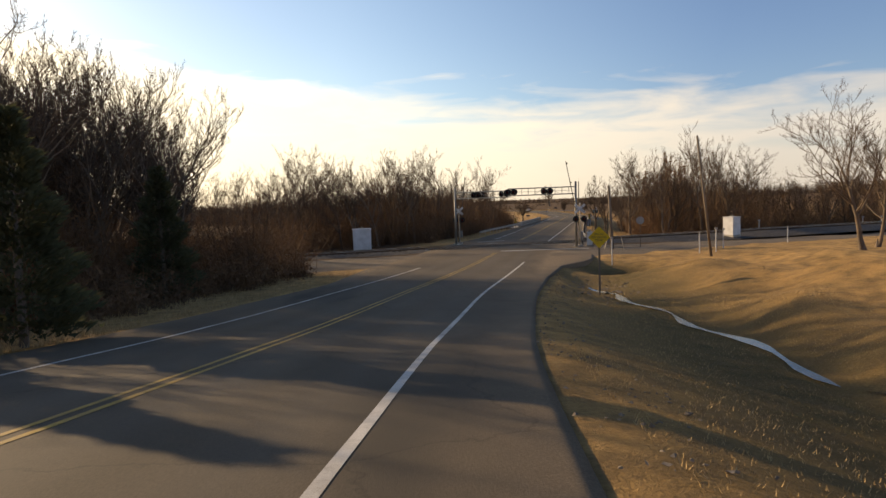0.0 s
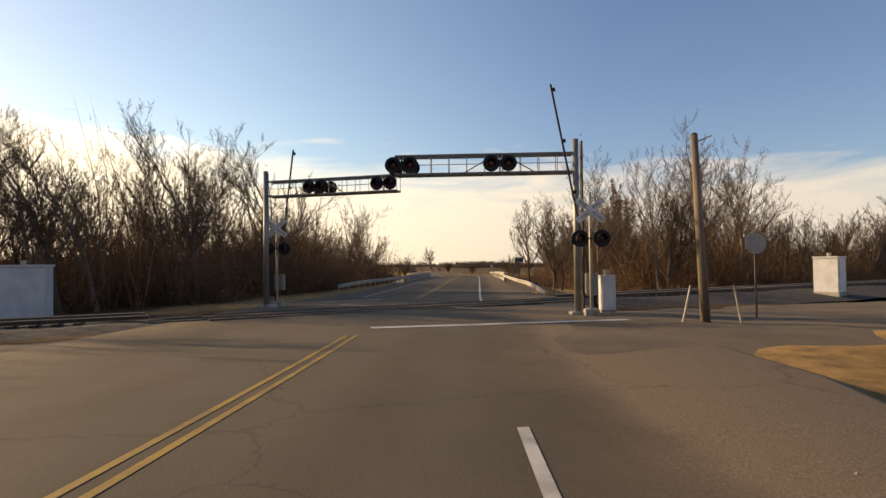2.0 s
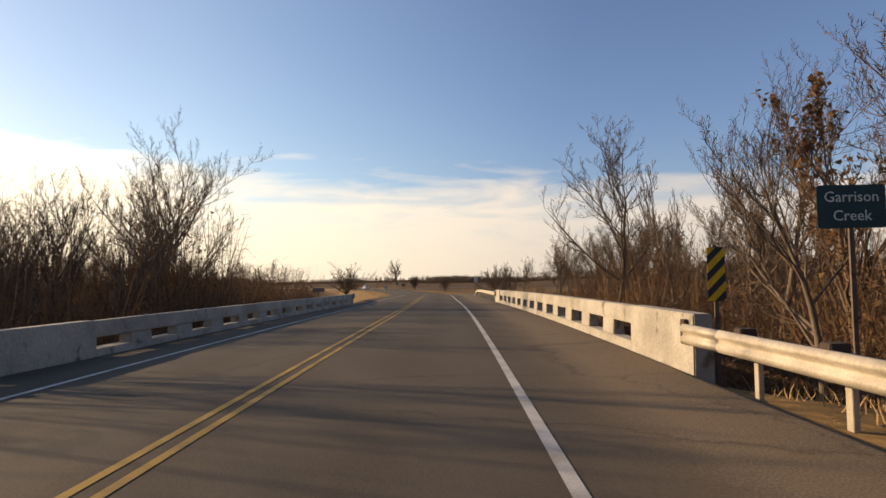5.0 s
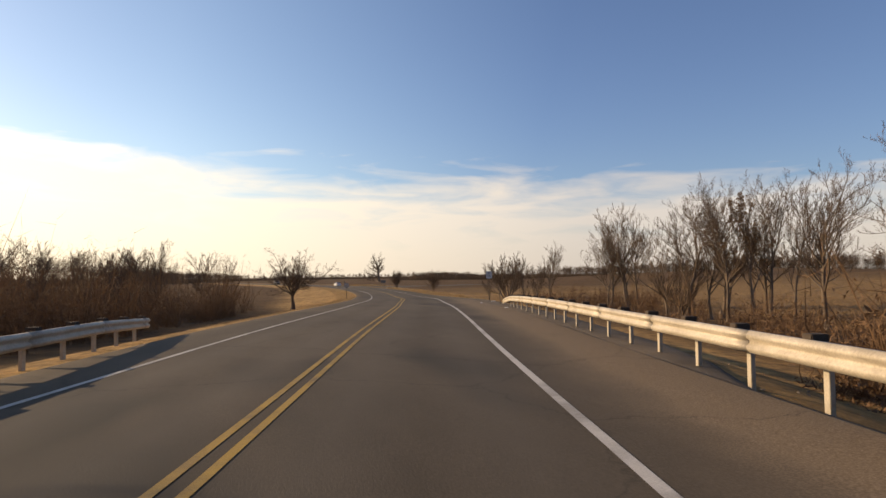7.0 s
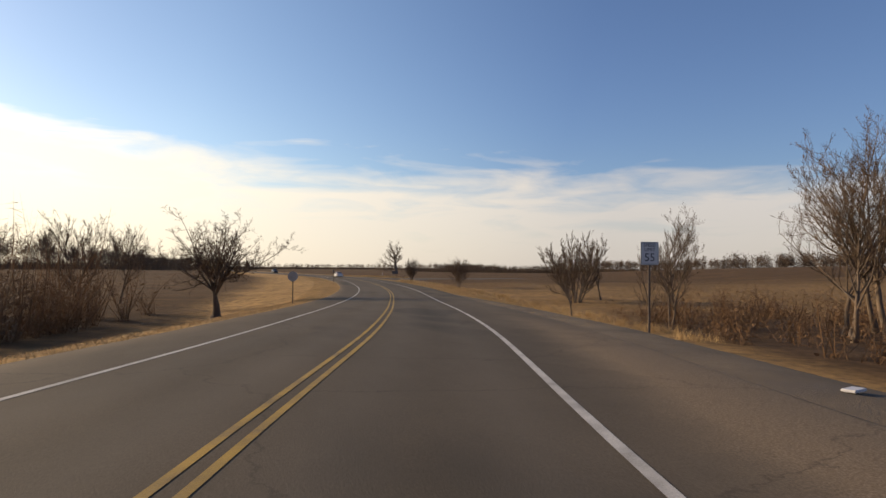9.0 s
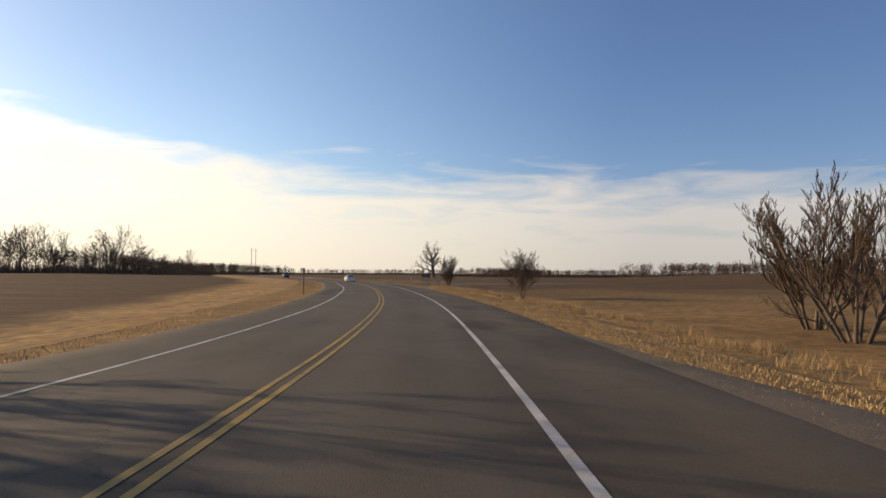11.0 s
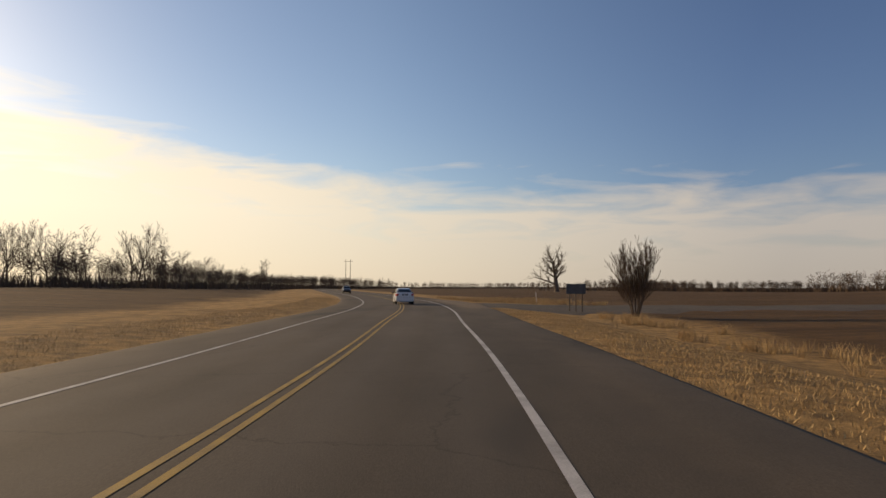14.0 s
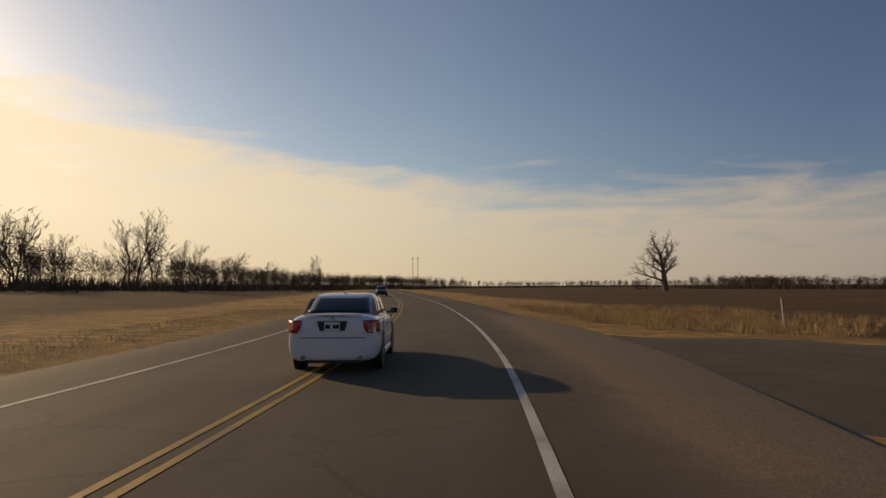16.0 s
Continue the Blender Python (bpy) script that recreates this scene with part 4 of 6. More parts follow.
CB_AT = at_road(166.0, -8.6)
cb = sign_base("road_sign", "dark back of a wide creek name sign on a thin post", "road sign", *CB_AT, road_yaw(165), 1.75)
flat_plate("panel", rounded(1.05, 0.34, 0.03), 1.72, M_SIGN_BROWN, cb, -0.01)

# roadside board on legs
bb = thing("roadside_board", "dark blank roadside board standing on pale timber legs", "board", pose(70.4, 365.4, gz(70.4, 365.4), 0, 0, -4))
part("panel", box(B(), 0, 0, 1.95, 1.6, 0.06, 0.85, 0.01), M_SIGN_BROWN, bb)
for x in (-0.52, 0.0, 0.52):
    part("leg", box(B(), x, 0.09, 1.0, 0.09, 0.09, 2.6, 0.01), M_WOOD_POLE, bb)


# ---- guardrails and bridge parapets ----
WBEAM = [(0.0, 0.156), (0.03, 0.15), (0.08, 0.10), (0.08, 0.06), (0.02, 0.02), (0.02, -0.02), (0.08, -0.06), (0.08, -0.10), (0.03, -0.15), (0.0, -0.156)]


def guardrail(name, ys, us, hs, side, label):
    """A W-beam on posts. ys, us, hs: stations, offsets and rail centre heights; side 1 right of the road."""
    th = thing(name, label, "guardrail", None)
    dense = np.arange(ys[0], ys[-1] + 0.01, 0.635)
    uu, hh = np.interp(dense, ys, us), np.interp(dense, ys, hs)
    for k in range(0, len(dense) - 1, 6):
        seg = range(k, min(k + 7, len(dense)))
        v, f = [], []
        for i in seg:
            for d, z in WBEAM:
                x, y = at_road(float(dense[i]), float(uu[i]) - side * d * 0.9)
                v.append((x, y, float(zr(y)) + hh[i] + z))
        n = len(WBEAM)
        for a in range(len(seg) - 1):
            for b in range(n - 1):
                q = a * n + b
                f.append((q, q + 1, q + n + 1, q + n))
        ob = smooth(part("beam", (v, f), M_GALV, th))
        ob.modifiers.new("gauge", "SOLIDIFY").thickness = 0.006
    pm = bmm = None
    for y in np.arange(ys[0] + 0.6, ys[-1], 1.905 / float(sec(ys[0]))):
        u, h = float(np.interp(y, ys, us)), float(np.interp(y, ys, hs))
        if h < 0.3:
            continue
        yaw = road_yaw(y)
        x, yy = at_road(float(y), u + side * 0.28)
        g = min(gz(x, yy), float(zr(yy)) - 0.05)
        if pm is None:
            p = part("post", box(B(), 0, 0, -0.47, 0.07, 0.12, 2.4, 0.006), M_GALV, th)
            pm = p.data
            bx, by = at_road(float(y), u + side * 0.11)
            q = part("block", box(B(), 0, 0, 0.025, 0.22, 0.2, 0.40, 0.012), M_BLOCK, th)
            bmm = q.data
        else:
            p, q = new("post", pm), new("block", bmm)
            p.parent = q.parent = th
        p.matrix_basis = pose(x, yy, float(zr(yy)) + h - 0.62, 0, 0, yaw)
        bx, by = at_road(float(y), u + side * 0.10)
        q.matrix_basis = pose(bx, by, float(zr(by)) + h, 0, 0, yaw)
    return th


PAR0, PAR1 = 118.0, 157.0
guardrail("guardrail", [82.7, 83.7, 85.2, 90, 104, 112, PAR0 + 0.6], [7.6, 7.3, 7.1, 6.95, 6.6, 6.5, 6.35], [0.03, 0.22, 0.42, 0.52, 0.56, 0.56, 0.56], 1, "sunlit galvanised guardrail with a bent-down end leading to a bridge")
guardrail("guardrail", [PAR1 - 0.6, 162, 175, 184, 188, 191, 193.2], [6.35, 6.5, 6.6, 6.7, 6.8, 6.95, 7.1], [0.58, 0.58, 0.58, 0.54, 0.46, 0.30, 0.12], 1, "sunlit galvanised guardrail on timber posts past the bridge")
guardrail("guardrail", [98, 102, 110, PAR0 + 4.1], [-8.0, -7.0, -6.2, -5.2], [0.30, 0.50, 0.50, 0.50], -1, "galvanised guardrail on timber posts before the bridge")
guardrail("guardrail", [PAR1 + 5.4, 165, 170, 175], [-5.2, -5.4, -6.1, -7.0], [0.52, 0.52, 0.48, 0.3], -1, "short galvanised guardrail at the bridge end")


def parapet(side, inner, y_a, y_b, top):
    th = thing("bridge_parapet", "weathered pale concrete bridge parapet with square openings", "parapet", None, group="bridge parapets")

    def wall(y0, y1, z0, z1, name, t0=0.05, t1=0.38):
        v = []
        ys = np.linspace(y0, y1, max(2, int((y1 - y0) / 3) + 1))
        for y in ys:
            for u, z in ((t0, z0), (t0 + 0.02, z1), (t1 - 0.02, z1), (t1, z0)):
                x, yy = at_road(float(y), side * (inner + u))
                v.append((x, yy, z + float(zr(yy))))
        f = []
        for a in range(len(ys) - 1):
            for b in range(4):
                k, k2 = a * 4 + b, a * 4 + (b + 1) % 4
                f.append((k, k2, k2 + 4, k + 4))
        f += [(0, 3, 2, 1), tuple(len(v) - 4 + k for k in range(4))]
        bm = B()
        bvs = [bm.verts.new(p) for p in v]
        for q in f:
            bm.faces.new([bvs[k] for k in q])
        bmesh.ops.recalc_face_normals(bm, faces=bm.faces)
        es = [e for e in bm.edges if e.is_manifold and e.calc_face_angle(0) > 0.6]
        bmesh.ops.bevel(bm, geom=es, offset=0.025, segments=2, affect="EDGES")
        return part(name, bm, M_CONCRETE, th)

    wall(y_a, y_a + 3.4, -0.4, top + 0.02, "end_block", 0.0)
    wall(y_b - 3.4, y_b, -0.4, top + 0.02, "end_block", 0.0)
    wall(y_a + 3.4, y_b - 3.4, top - 0.37, top, "top_rail")
    wall(y_a + 3.4, y_b - 3.4, -0.4, 0.12, "kerb", 0.0)
    for y in np.arange(y_a + 5.0, y_b - 4.5, 2.55):
        wall(y, y + 1.05, 0.10, top - 0.35, "baluster", 0.07, 0.36)
    return th


parapet(1, 6.40, PAR0, PAR1, 0.86)
parapet(-1, 5.25, PAR0 + 3.5, PAR1 + 6.0, 0.74)
deck_v, deck_f = [], []
for y in np.linspace(PAR0 + 1, PAR1 - 1, 14):
    for u, z in ((-6.9, -0.07), (-6.9, -1.1), (6.9, -1.1), (6.9, -0.07)):
        x, yy = at_road(float(y), u)
        deck_v.append((x, yy, z + float(zr(yy))))
for a in range(13):
    for b in range(4):
        k, k2 = a * 4 + b, a * 4 + (b + 1) % 4
        deck_f.append((k, k2, k2 + 4, k + 4))
deck = part("bridge_deck", (deck_v, deck_f), M_CONCRETE)
tagged(deck, "weathered concrete deck slab of a creek bridge", "bridge", kind="structure")
creek = part("creek_water", ([(-120, 133, -4.0), (180, 133, -4.0), (180, 141, -4.0), (-120, 141, -4.0)], [(0, 1, 2, 3)]), M_WATER)
tagged(creek, "still brown creek water under the bridge", "water", kind="structure")
# thin stream in the roadside ditch
sv, sf = [], []
for k, y in enumerate(np.linspace(8, 39.5, 38)):
    xc = 8.55 - 0.9 * max(0.0, (y - 36) / 9) ** 2 + 0.25 * math.sin(y * 0.9)
    wv = max(0.04, 0.13 + 0.08 * math.sin(y * 1.7) + 0.05 * math.sin(y * 0.6))
    z = gz(xc, y) + 0.07
    sv += [(xc - wv, y, z), (xc + wv, y, z)]
for k in range(37):
    sf.append((2 * k, 2 * k + 1, 2 * k + 3, 2 * k + 2))
stream = part("ditch_stream", (sv, sf), M_WATER)
tagged(stream, "thin bright trickle of water in a roadside ditch", "water", kind="structure")

for y0, y1, u0, u1 in ((158, 268, 5.5, 9.4), (84, 117, 5.6, 9.2)):
    ys = np.arange(y0, y1, 2.0)
    sh = smooth(part("gravel_shoulder", strip_mesh([at_road(float(y), u0) for y in ys], [at_road(float(y), float(np.interp(y, [y0, y0 + 10, y1 - 25, y1], [u0 + .5, u1, u1, u0 + .4]))) for y in ys], 0.06), M_GRAVEL))
    tagged(sh, "worn dirt and gravel shoulder beside the asphalt", "pavement", kind="structure")



def pebbles(name, n, seed, spot, size, label):
    """Broken stones scattered by spot(rng) -> x, y; one joined mesh."""
    rng = np.random.default_rng(seed)
    oct_v = np.array([(1, 0, 0), (0, 1, 0), (-1, 0, 0), (0, -1, 0), (0, 0, 1), (0, 0, -1)], float)
    oct_f = [(0, 1, 4), (1, 2, 4), (2, 3, 4), (3, 0, 4), (1, 0, 5), (2, 1, 5), (3, 2, 5), (0, 3, 5)]
    V, F = [], []
    for k in range(n):
        x, y = spot(rng)
        s = rng.uniform(*size)
        q = oct_v * s * rng.uniform(0.6, 1.4, (1, 3)) * np.array([1, 1, 0.45]) + rng.normal(0, s * 0.22, (6, 3))
        b0 = len(V)
        z = max(gz(x, y), float(zr(y)) - 0.06 if abs(x - float(cx(y))) < 6.3 else -99)
        V += [tuple(p) for p in (q + (x, y, z + s * 0.2)).tolist()]
        F += [tuple(b0 + i for i in t) for t in oct_f]
    ob = part(name, (V, F), M_STONE)
    tagged(ob, label, "stones", kind="stuff")


M_STONE = material("pale_broken_stone", (0.24, 0.19, 0.14), (0.13, 0.105, 0.08), 3.0, 0.95, 0.3, 20.0)
pebbles("ditch_rubble", 260, 61, lambda r: at_road(38.5 + float(np.clip(r.normal(0, 3.0), -9, 6)), 8.6 + float(np.clip(r.normal(0, 0.9), -1.9, 3))), (0.025, 0.11), "broken stones and clods at the mouth of a ditch")
pebbles("edge_rubble", 420, 62, lambda r: at_road(float(r.uniform(10, 52)), float(r.uniform(5.6, 7.2))), (0.012, 0.045), "loose stones along the broken asphalt edge")
pebbles("shoulder_grit", 700, 63, lambda r: at_road(float(r.uniform(86, 205)), float(r.uniform(5.0, 9.0))), (0.012, 0.05), "pale grit scattered on the shoulder")
for k, (px, py, sx, sy, turn) in enumerate(((47.6, 198.6, 0.9, 0.14, 70), (50.2, 203.0, 0.35, 0.2, 20), (45.3, 187.5, 0.25, 0.16, 110))):
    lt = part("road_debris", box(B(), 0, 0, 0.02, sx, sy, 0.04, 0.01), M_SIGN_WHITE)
    lt.matrix_basis = pose(px, py, max(gz(px, py), float(zr(py)) - 0.07) + 0.01, 0, 0, turn)
    tagged(lt, "pale scrap of debris lying on the gravel shoulder", "debris", "roadside debris")


# ---- trees ----
def tube_into(acc, pts, radii, n):
    """Adds a tapered tube along pts to acc = (verts, faces)."""
    V, F = acc
    base = len(V)
    for i, p in enumerate(pts):
        q = pts[min(i + 1, len(pts) - 1)] - pts[max(i - 1, 0)]
        q = q / (np.linalg.norm(q) + 1e-9)
        a = np.cross(q, (0.3, 0.9, 0.1) if abs(q[2]) > 0.8 else (0, 0, 1))
        a /= np.linalg.norm(a) + 1e-9
        b = np.cross(q, a)
        if i == len(pts) - 1:
            V.append(tuple(p))
            break
        for k in range(n):
            t = 2 * math.pi * k / n
            V.append(tuple(p + (a * math.cos(t) + b * math.sin(t)) * radii[i]))
    m = len(pts) - 1
    for i in range(m - 1):
        for k in range(n):
            F.append((base + i * n + k, base + i * n + (k + 1) % n, base + (i + 1) * n + (k + 1) % n, base + (i + 1) * n + k))
    tip = base + m * n
    for k in range(n):
        F.append((base + (m - 1) * n + k, base + (m - 1) * n + (k + 1) % n, tip))


def path_of(rng, p, d, length, segs, wig, up):
    pts = [np.array(p, float)]
    for _ in range(segs):
        d = d + rng.normal(0, wig, 3) + np.array([0, 0, up])
        d = d / np.linalg.norm(d)
        pts.append(pts[-1] + d * length / segs)
    return pts, d


def twig_into(acc, rng, p, d, length, r):
    """A thin tapered twig: one slim blade."""
    V, F = acc
    a = np.cross(d, rng.normal(0, 1, 3))
    a *= r / (np.linalg.norm(a) + 1e-9)
    b = len(V)
    V += [tuple(p - a), tuple(p + a), tuple(p + d * length)]
    F.append((b, b + 1, b + 2))


def side_dir(rng, d, angle):
    r = rng.normal(0, 1, 3)
    r = r - d * (r @ d)
    r /= np.linalg.norm(r) + 1e-9
    return d * math.cos(angle) + r * math.sin(angle)


SIDES, SEGS = (9, 6, 3, 3, 3, 3), (8, 6, 3, 1, 1, 1)


def sprout(rng, trunk, crown, p, d, length, r, lvl, hab):
    """One stem and all that grows from it, down to single thin twigs."""
    acc = trunk if lvl <= 1 else crown
    if lvl >= hab["depth"]:
        twig_into(crown, rng, p, d, length, hab["twig"] * rng.uniform(0.7, 1.3))
        return
    segs = SEGS[lvl]
    pts, dn = path_of(rng, p, d, length, segs, hab["wig"] * (1 + 0.3 * lvl), hab["up"] * (0.3 + 0.6 * lvl) / segs)
    radii = [r * (1 - 0.82 * i / segs) + 0.003 for i in range(segs + 1)]
    tube_into(acc, pts, radii, SIDES[lvl])
    count = hab["n"][lvl]
    lo = hab["clear"] if lvl == 0 else 0.18
    for k in range(count):
        t = lo + (1 - lo) * (k + rng.uniform(0.1, 0.9)) / count
        t = min(t, 0.98)
        f = t * segs
        i = min(int(f), segs - 1)
        q = pts[i] + (pts[i + 1] - pts[i]) * (f - i)
        axis = (pts[i + 1] - pts[i]) / (np.linalg.norm(pts[i + 1] - pts[i]) + 1e-9)
        ang = radians(rng.uniform(*hab["angle"]) * (1.15 - 0.55 * t if lvl == 0 else 1.0))
        shape = (1 - hab["taper"] * t) if lvl == 0 else (1 - 0.45 * t)
        sprout(rng, trunk, crown, q, side_dir(rng, axis, ang), length * hab["ratio"][lvl] * shape * rng.uniform(0.75, 1.2),
               radii[i] * (0.52 if lvl == 0 else 0.50), lvl + 1, hab)


HABITS = {
    "forest": dict(n=(13, 10, 7, 6), ratio=(0.86, 0.42, 0.44, 0.62), angle=(28, 64), wig=0.085, up=0.42, clear=0.34, taper=0.36, depth=4, rise=0.62, twig=0.010),
    "narrow": dict(n=(12, 9, 7, 6), ratio=(0.52, 0.40, 0.46, 0.62), angle=(16, 38), wig=0.05, up=0.55, clear=0.24, taper=0.34, depth=4, rise=0.72, twig=0.0075),
    "back": dict(n=(12, 8, 6, 5), ratio=(0.74, 0.42, 0.46, 0.62), angle=(26, 60), wig=0.085, up=0.45, clear=0.28, taper=0.36, depth=4, rise=0.66, twig=0.012),
    "round": dict(n=(22, 11, 8, 5), ratio=(1.50, 0.40, 0.42, 0.60), angle=(14, 104), wig=0.05, up=0.34, clear=0.58, taper=0.05, depth=4, rise=0.36, twig=0.016),
    "oak": dict(n=(13, 9, 8, 6), ratio=(0.66, 0.50, 0.48, 0.55), angle=(32, 72), wig=0.07, up=0.25, clear=0.22, taper=0.42, depth=4, rise=0.82, twig=0.022),
    "far": dict(n=(13, 9, 9), ratio=(0.60, 0.44, 0.5), angle=(22, 56), wig=0.06, up=0.42, clear=0.22, taper=0.36, depth=3, rise=0.70, twig=0.022),
    "thin": dict(n=(11, 7, 6, 4), ratio=(0.46, 0.46, 0.5, 0.55), angle=(20, 46), wig=0.055, up=0.45, clear=0.22, taper=0.45, depth=4, rise=0.80, twig=0.008),
}


def tree_model(seed, kind, height, girth, stems=1, splay=0.0, label="", leaves=0, name="bare_tree"):
    """One bare tree at the origin: trunk and limbs in one part, the crown of twigs in another."""
    rng = np.random.default_rng(seed)
    hab = HABITS[kind]
    trunk, crown = ([], []), ([], [])
    for s in range(stems):
        a = 2 * math.pi * (s + rng.uniform(-.2, .2)) / stems
        d = np.array([math.cos(a) * splay, math.sin(a) * splay, 1.0])
        d /= np.linalg.norm(d)
        h = height * (rng.uniform(0.75, 1.0) if stems > 1 else 1.0) * hab["rise"]
        sprout(rng, trunk, crown, (0.15 * math.cos(a) * (stems > 1), 0.15 * math.sin(a) * (stems > 1), -0.3), d, h, girth, 0, hab)
    # root flare
    tube_into(trunk, [np.array([0, 0, -0.35]), np.array([0, 0, 0.15]), np.array([0, 0, 0.9])], [girth * 1.5, girth * 1.15, girth * 0.9], 9)
    th = thing(name, label, "tree", group="bare winter trees")
    smooth(part("trunk", trunk, M_BARK, th))
    part("crown", crown, M_TWIG, th)
    if leaves:
        V, F = [], []
        cv = np.array(crown[0])
        cv = cv[(cv[:, 2] > height * 0.15)]
        for k in range(leaves):
            p = cv[rng.integers(len(cv))] + rng.normal(0, 0.12, 3)
            e1, e2 = rng.normal(0, 0.055, 3), rng.normal(0, 0.055, 3)
            b = len(V)
            V += [tuple(p - e1), tuple(p + e2), tuple(p + e1), tuple(p - e2)]
            F.append((b, b + 1, b + 2, b + 3))
        part("dead_leaves", (V, F), M_LEAF_DEAD, th, "clinging dry leaves and vines")
    return th


T_FOREST = [tree_model(11 + i, "forest", 12.8, 0.18, label="tall bare grey-brown woodland tree in a thicket", leaves=0) for i in range(3)]
T_NARROW = [tree_model(31 + i, "narrow", 12.0, 0.13, label="slender bare tree with upright twigs in a thicket") for i in range(2)]
T_VINE = [tree_model(41 + i, "narrow", 12.0, 0.16, label="bare tree hung with dry brown vines in a thicket", leaves=1500) for i in range(2)]
T_BACK = [tree_model(101 + i, "back", 11.2, 0.14, label="bare grey-brown tree deep in a winter thicket") for i in range(4)]
T_FAR = [tree_model(131 + i, "far", 11.5, 0.15, label="bare tree in a distant wood beyond a field") for i in range(4)]
T_THIN = [tree_model(51 + i, "thin", 7.0, 0.07, label="young thin bare tree at a thicket edge") for i in range(2)]
T_SHRUB = [tree_model(61 + i, "thin", 5.0, 0.05, 7, 0.45, "many-stemmed bare shrub growing from rough grass", name="bare_shrub") for i in range(2)]
T_ROUND = tree_model(73, "round", 10.6, 0.33, label="lone round-crowned bare tree in a grass field")
T_OAK = tree_model(92, "oak", 15.6, 0.85, label="lone broad old bare tree standing in an open field")
T_COPSE = tree_model(77, "back", 7.6, 0.06, 7, 0.16, "clump of slender bare stems with a rounded crown by a ditch")
T_VASE = tree_model(91, "thin", 7.2, 0.05, 19, 0.36, "fan-shaped clump of bare stems beside a ditch", name="bare_shrub")

RNG = random.Random(5)
USED = set()


def plant(model, x, y, h=1.0, dz=0.0, turn=None, wide=1.0):
    turn = RNG.uniform(0, 360) if turn is None else turn
    m = pose(x, y, gz(x, y) - 0.05 + dz, RNG.uniform(-2, 2), RNG.uniform(-2, 2), turn) @ Matrix.Diagonal((h * wide, h * wide, h, 1))
    if model.name not in USED:
        USED.add(model.name)
        model.matrix_basis = m
        return model
    return copy_thing(model, m @ Matrix.Diagonal((1 / model.scale.x, 1 / model.scale.y, 1 / model.scale.z, 1)))


WOODS = ([], [])


def plant_far(model, x, y, h=1.0, wide=1.0):
    """Adds a tree to the joined woodland that stands far back from the road."""
    m = np.array(pose(x, y, gz(x, y) - 0.05, 0, 0, RNG.uniform(0, 360)) @ Matrix.Diagonal((h * wide, h * wide, h, 1)))
    for ob in model.children:
        co = np.empty(len(ob.data.vertices) * 3)
        ob.data.vertices.foreach_get("co", co)
        b0 = sum(len(v) for v in WOODS[0])
        WOODS[0].append(co.reshape(-1, 3) @ m[:3, :3].T + m[:3, 3])
        WOODS[1].extend([tuple(b0 + i for i in p.vertices) for p in ob.data.polygons])


# woods on the left before the railway
MIX = T_BACK + T_BACK + T_BACK + T_FOREST
for k in range(46):
    y = 4 + k * 1.12 + RNG.uniform(-1, 1)
    u = -13.0 - 17 * RNG.random() ** 1.2
    if y > 47:
        u -= 7
    plant(RNG.choice(MIX), *at_road(y, u), RNG.uniform(0.85, 1.2) * (1.45 if y > 36 and u < -21 else 0.7 if y < 28 else 1.0), wide=1.1)
for k in range(26):
    plant(RNG.choice(MIX), RNG.uniform(-36, -13.5), RNG.uniform(37, 56), RNG.uniform(1.05, 1.4), wide=1.0)
for k in range(16):
    plant_far(RNG.choice(MIX), *by_track(-14 - k * 2.4 + RNG.uniform(-1, 1), RNG.uniform(14 if k < 4 else 7, 22)), RNG.uniform(0.75, 1.0), wide=1.15)
# left, beyond the railway, to the creek
for k in range(70):
    y = 82 + k * 1.18 + RNG.uniform(-1, 1)
    u = -14 - 24 * RNG.random()
    plant(RNG.choice(MIX), *at_road(y, u), RNG.uniform(1.0, 1.25) if y < 108 else RNG.uniform(0.85, 1.15), wide=1.1)
plant(T_FOREST[0], 11.6, 164.2, 1.5, turn=40, wide=1.0)
plant(T_NARROW[0], 3.0, 168.0, 1.0)
plant(T_NARROW[1], -3.0, 160.0, 0.95)
plant(T_FOREST[1], 5.5, 152.0, 0.8)
# right, beyond the railway
plant(T_FOREST[1], 46.0, 111.0, 1.22, wide=1.2)
plant(T_FOREST[2], 50.5, 107.0, 1.15, wide=1.2)
plant(T_VINE[0], 41.5, 118.5, 1.32, wide=0.7)
plant(T_FOREST[0], 48.4, 139.8, 1.45)
plant(T_FOREST[2], 48.5, 158.0, 1.5, turn=200, wide=1.05)
plant(T_NARROW[0], 51.0, 153.0, 1.2)
plant(T_FOREST[1], 53.0, 147.0, 1.25)
for k in range(54):
    y = 97 + k * 1.35 + RNG.uniform(-1.5, 1.5)
    u = 19 + 24 * RNG.random()
    plant(RNG.choice(MIX + T_VINE[:1]), *at_road(y, u), RNG.uniform(0.65, 1.02) * (0.75 if u < 22 else 1))
for x, y, h in ((34.0, 112.0, 0.9), (36.2, 115.0, 1.0), (38.0, 111.0, 1.05), (33.6, 117.0, 0.72), (40.0, 114.5, 1.1), (37.0, 119.5, 0.9), (39.6, 123.0, 1.0), (42.0, 125.5, 1.05), (41.0, 120.5, 1.1), (36.0, 109.0, 0.95), (33.0, 108.0, 0.8), (43.5, 129.5, 1.1), (46.5, 134.0, 1.15), (47.5, 126.5, 1.15), (36.8, 125.0, 0.9), (44.0, 121.5, 1.1)):
    plant(RNG.choice(T_VINE + T_BACK), x, y, h * (0.95 if y < 117 else 1.15), wide=0.85 if y < 117 else 1.0)
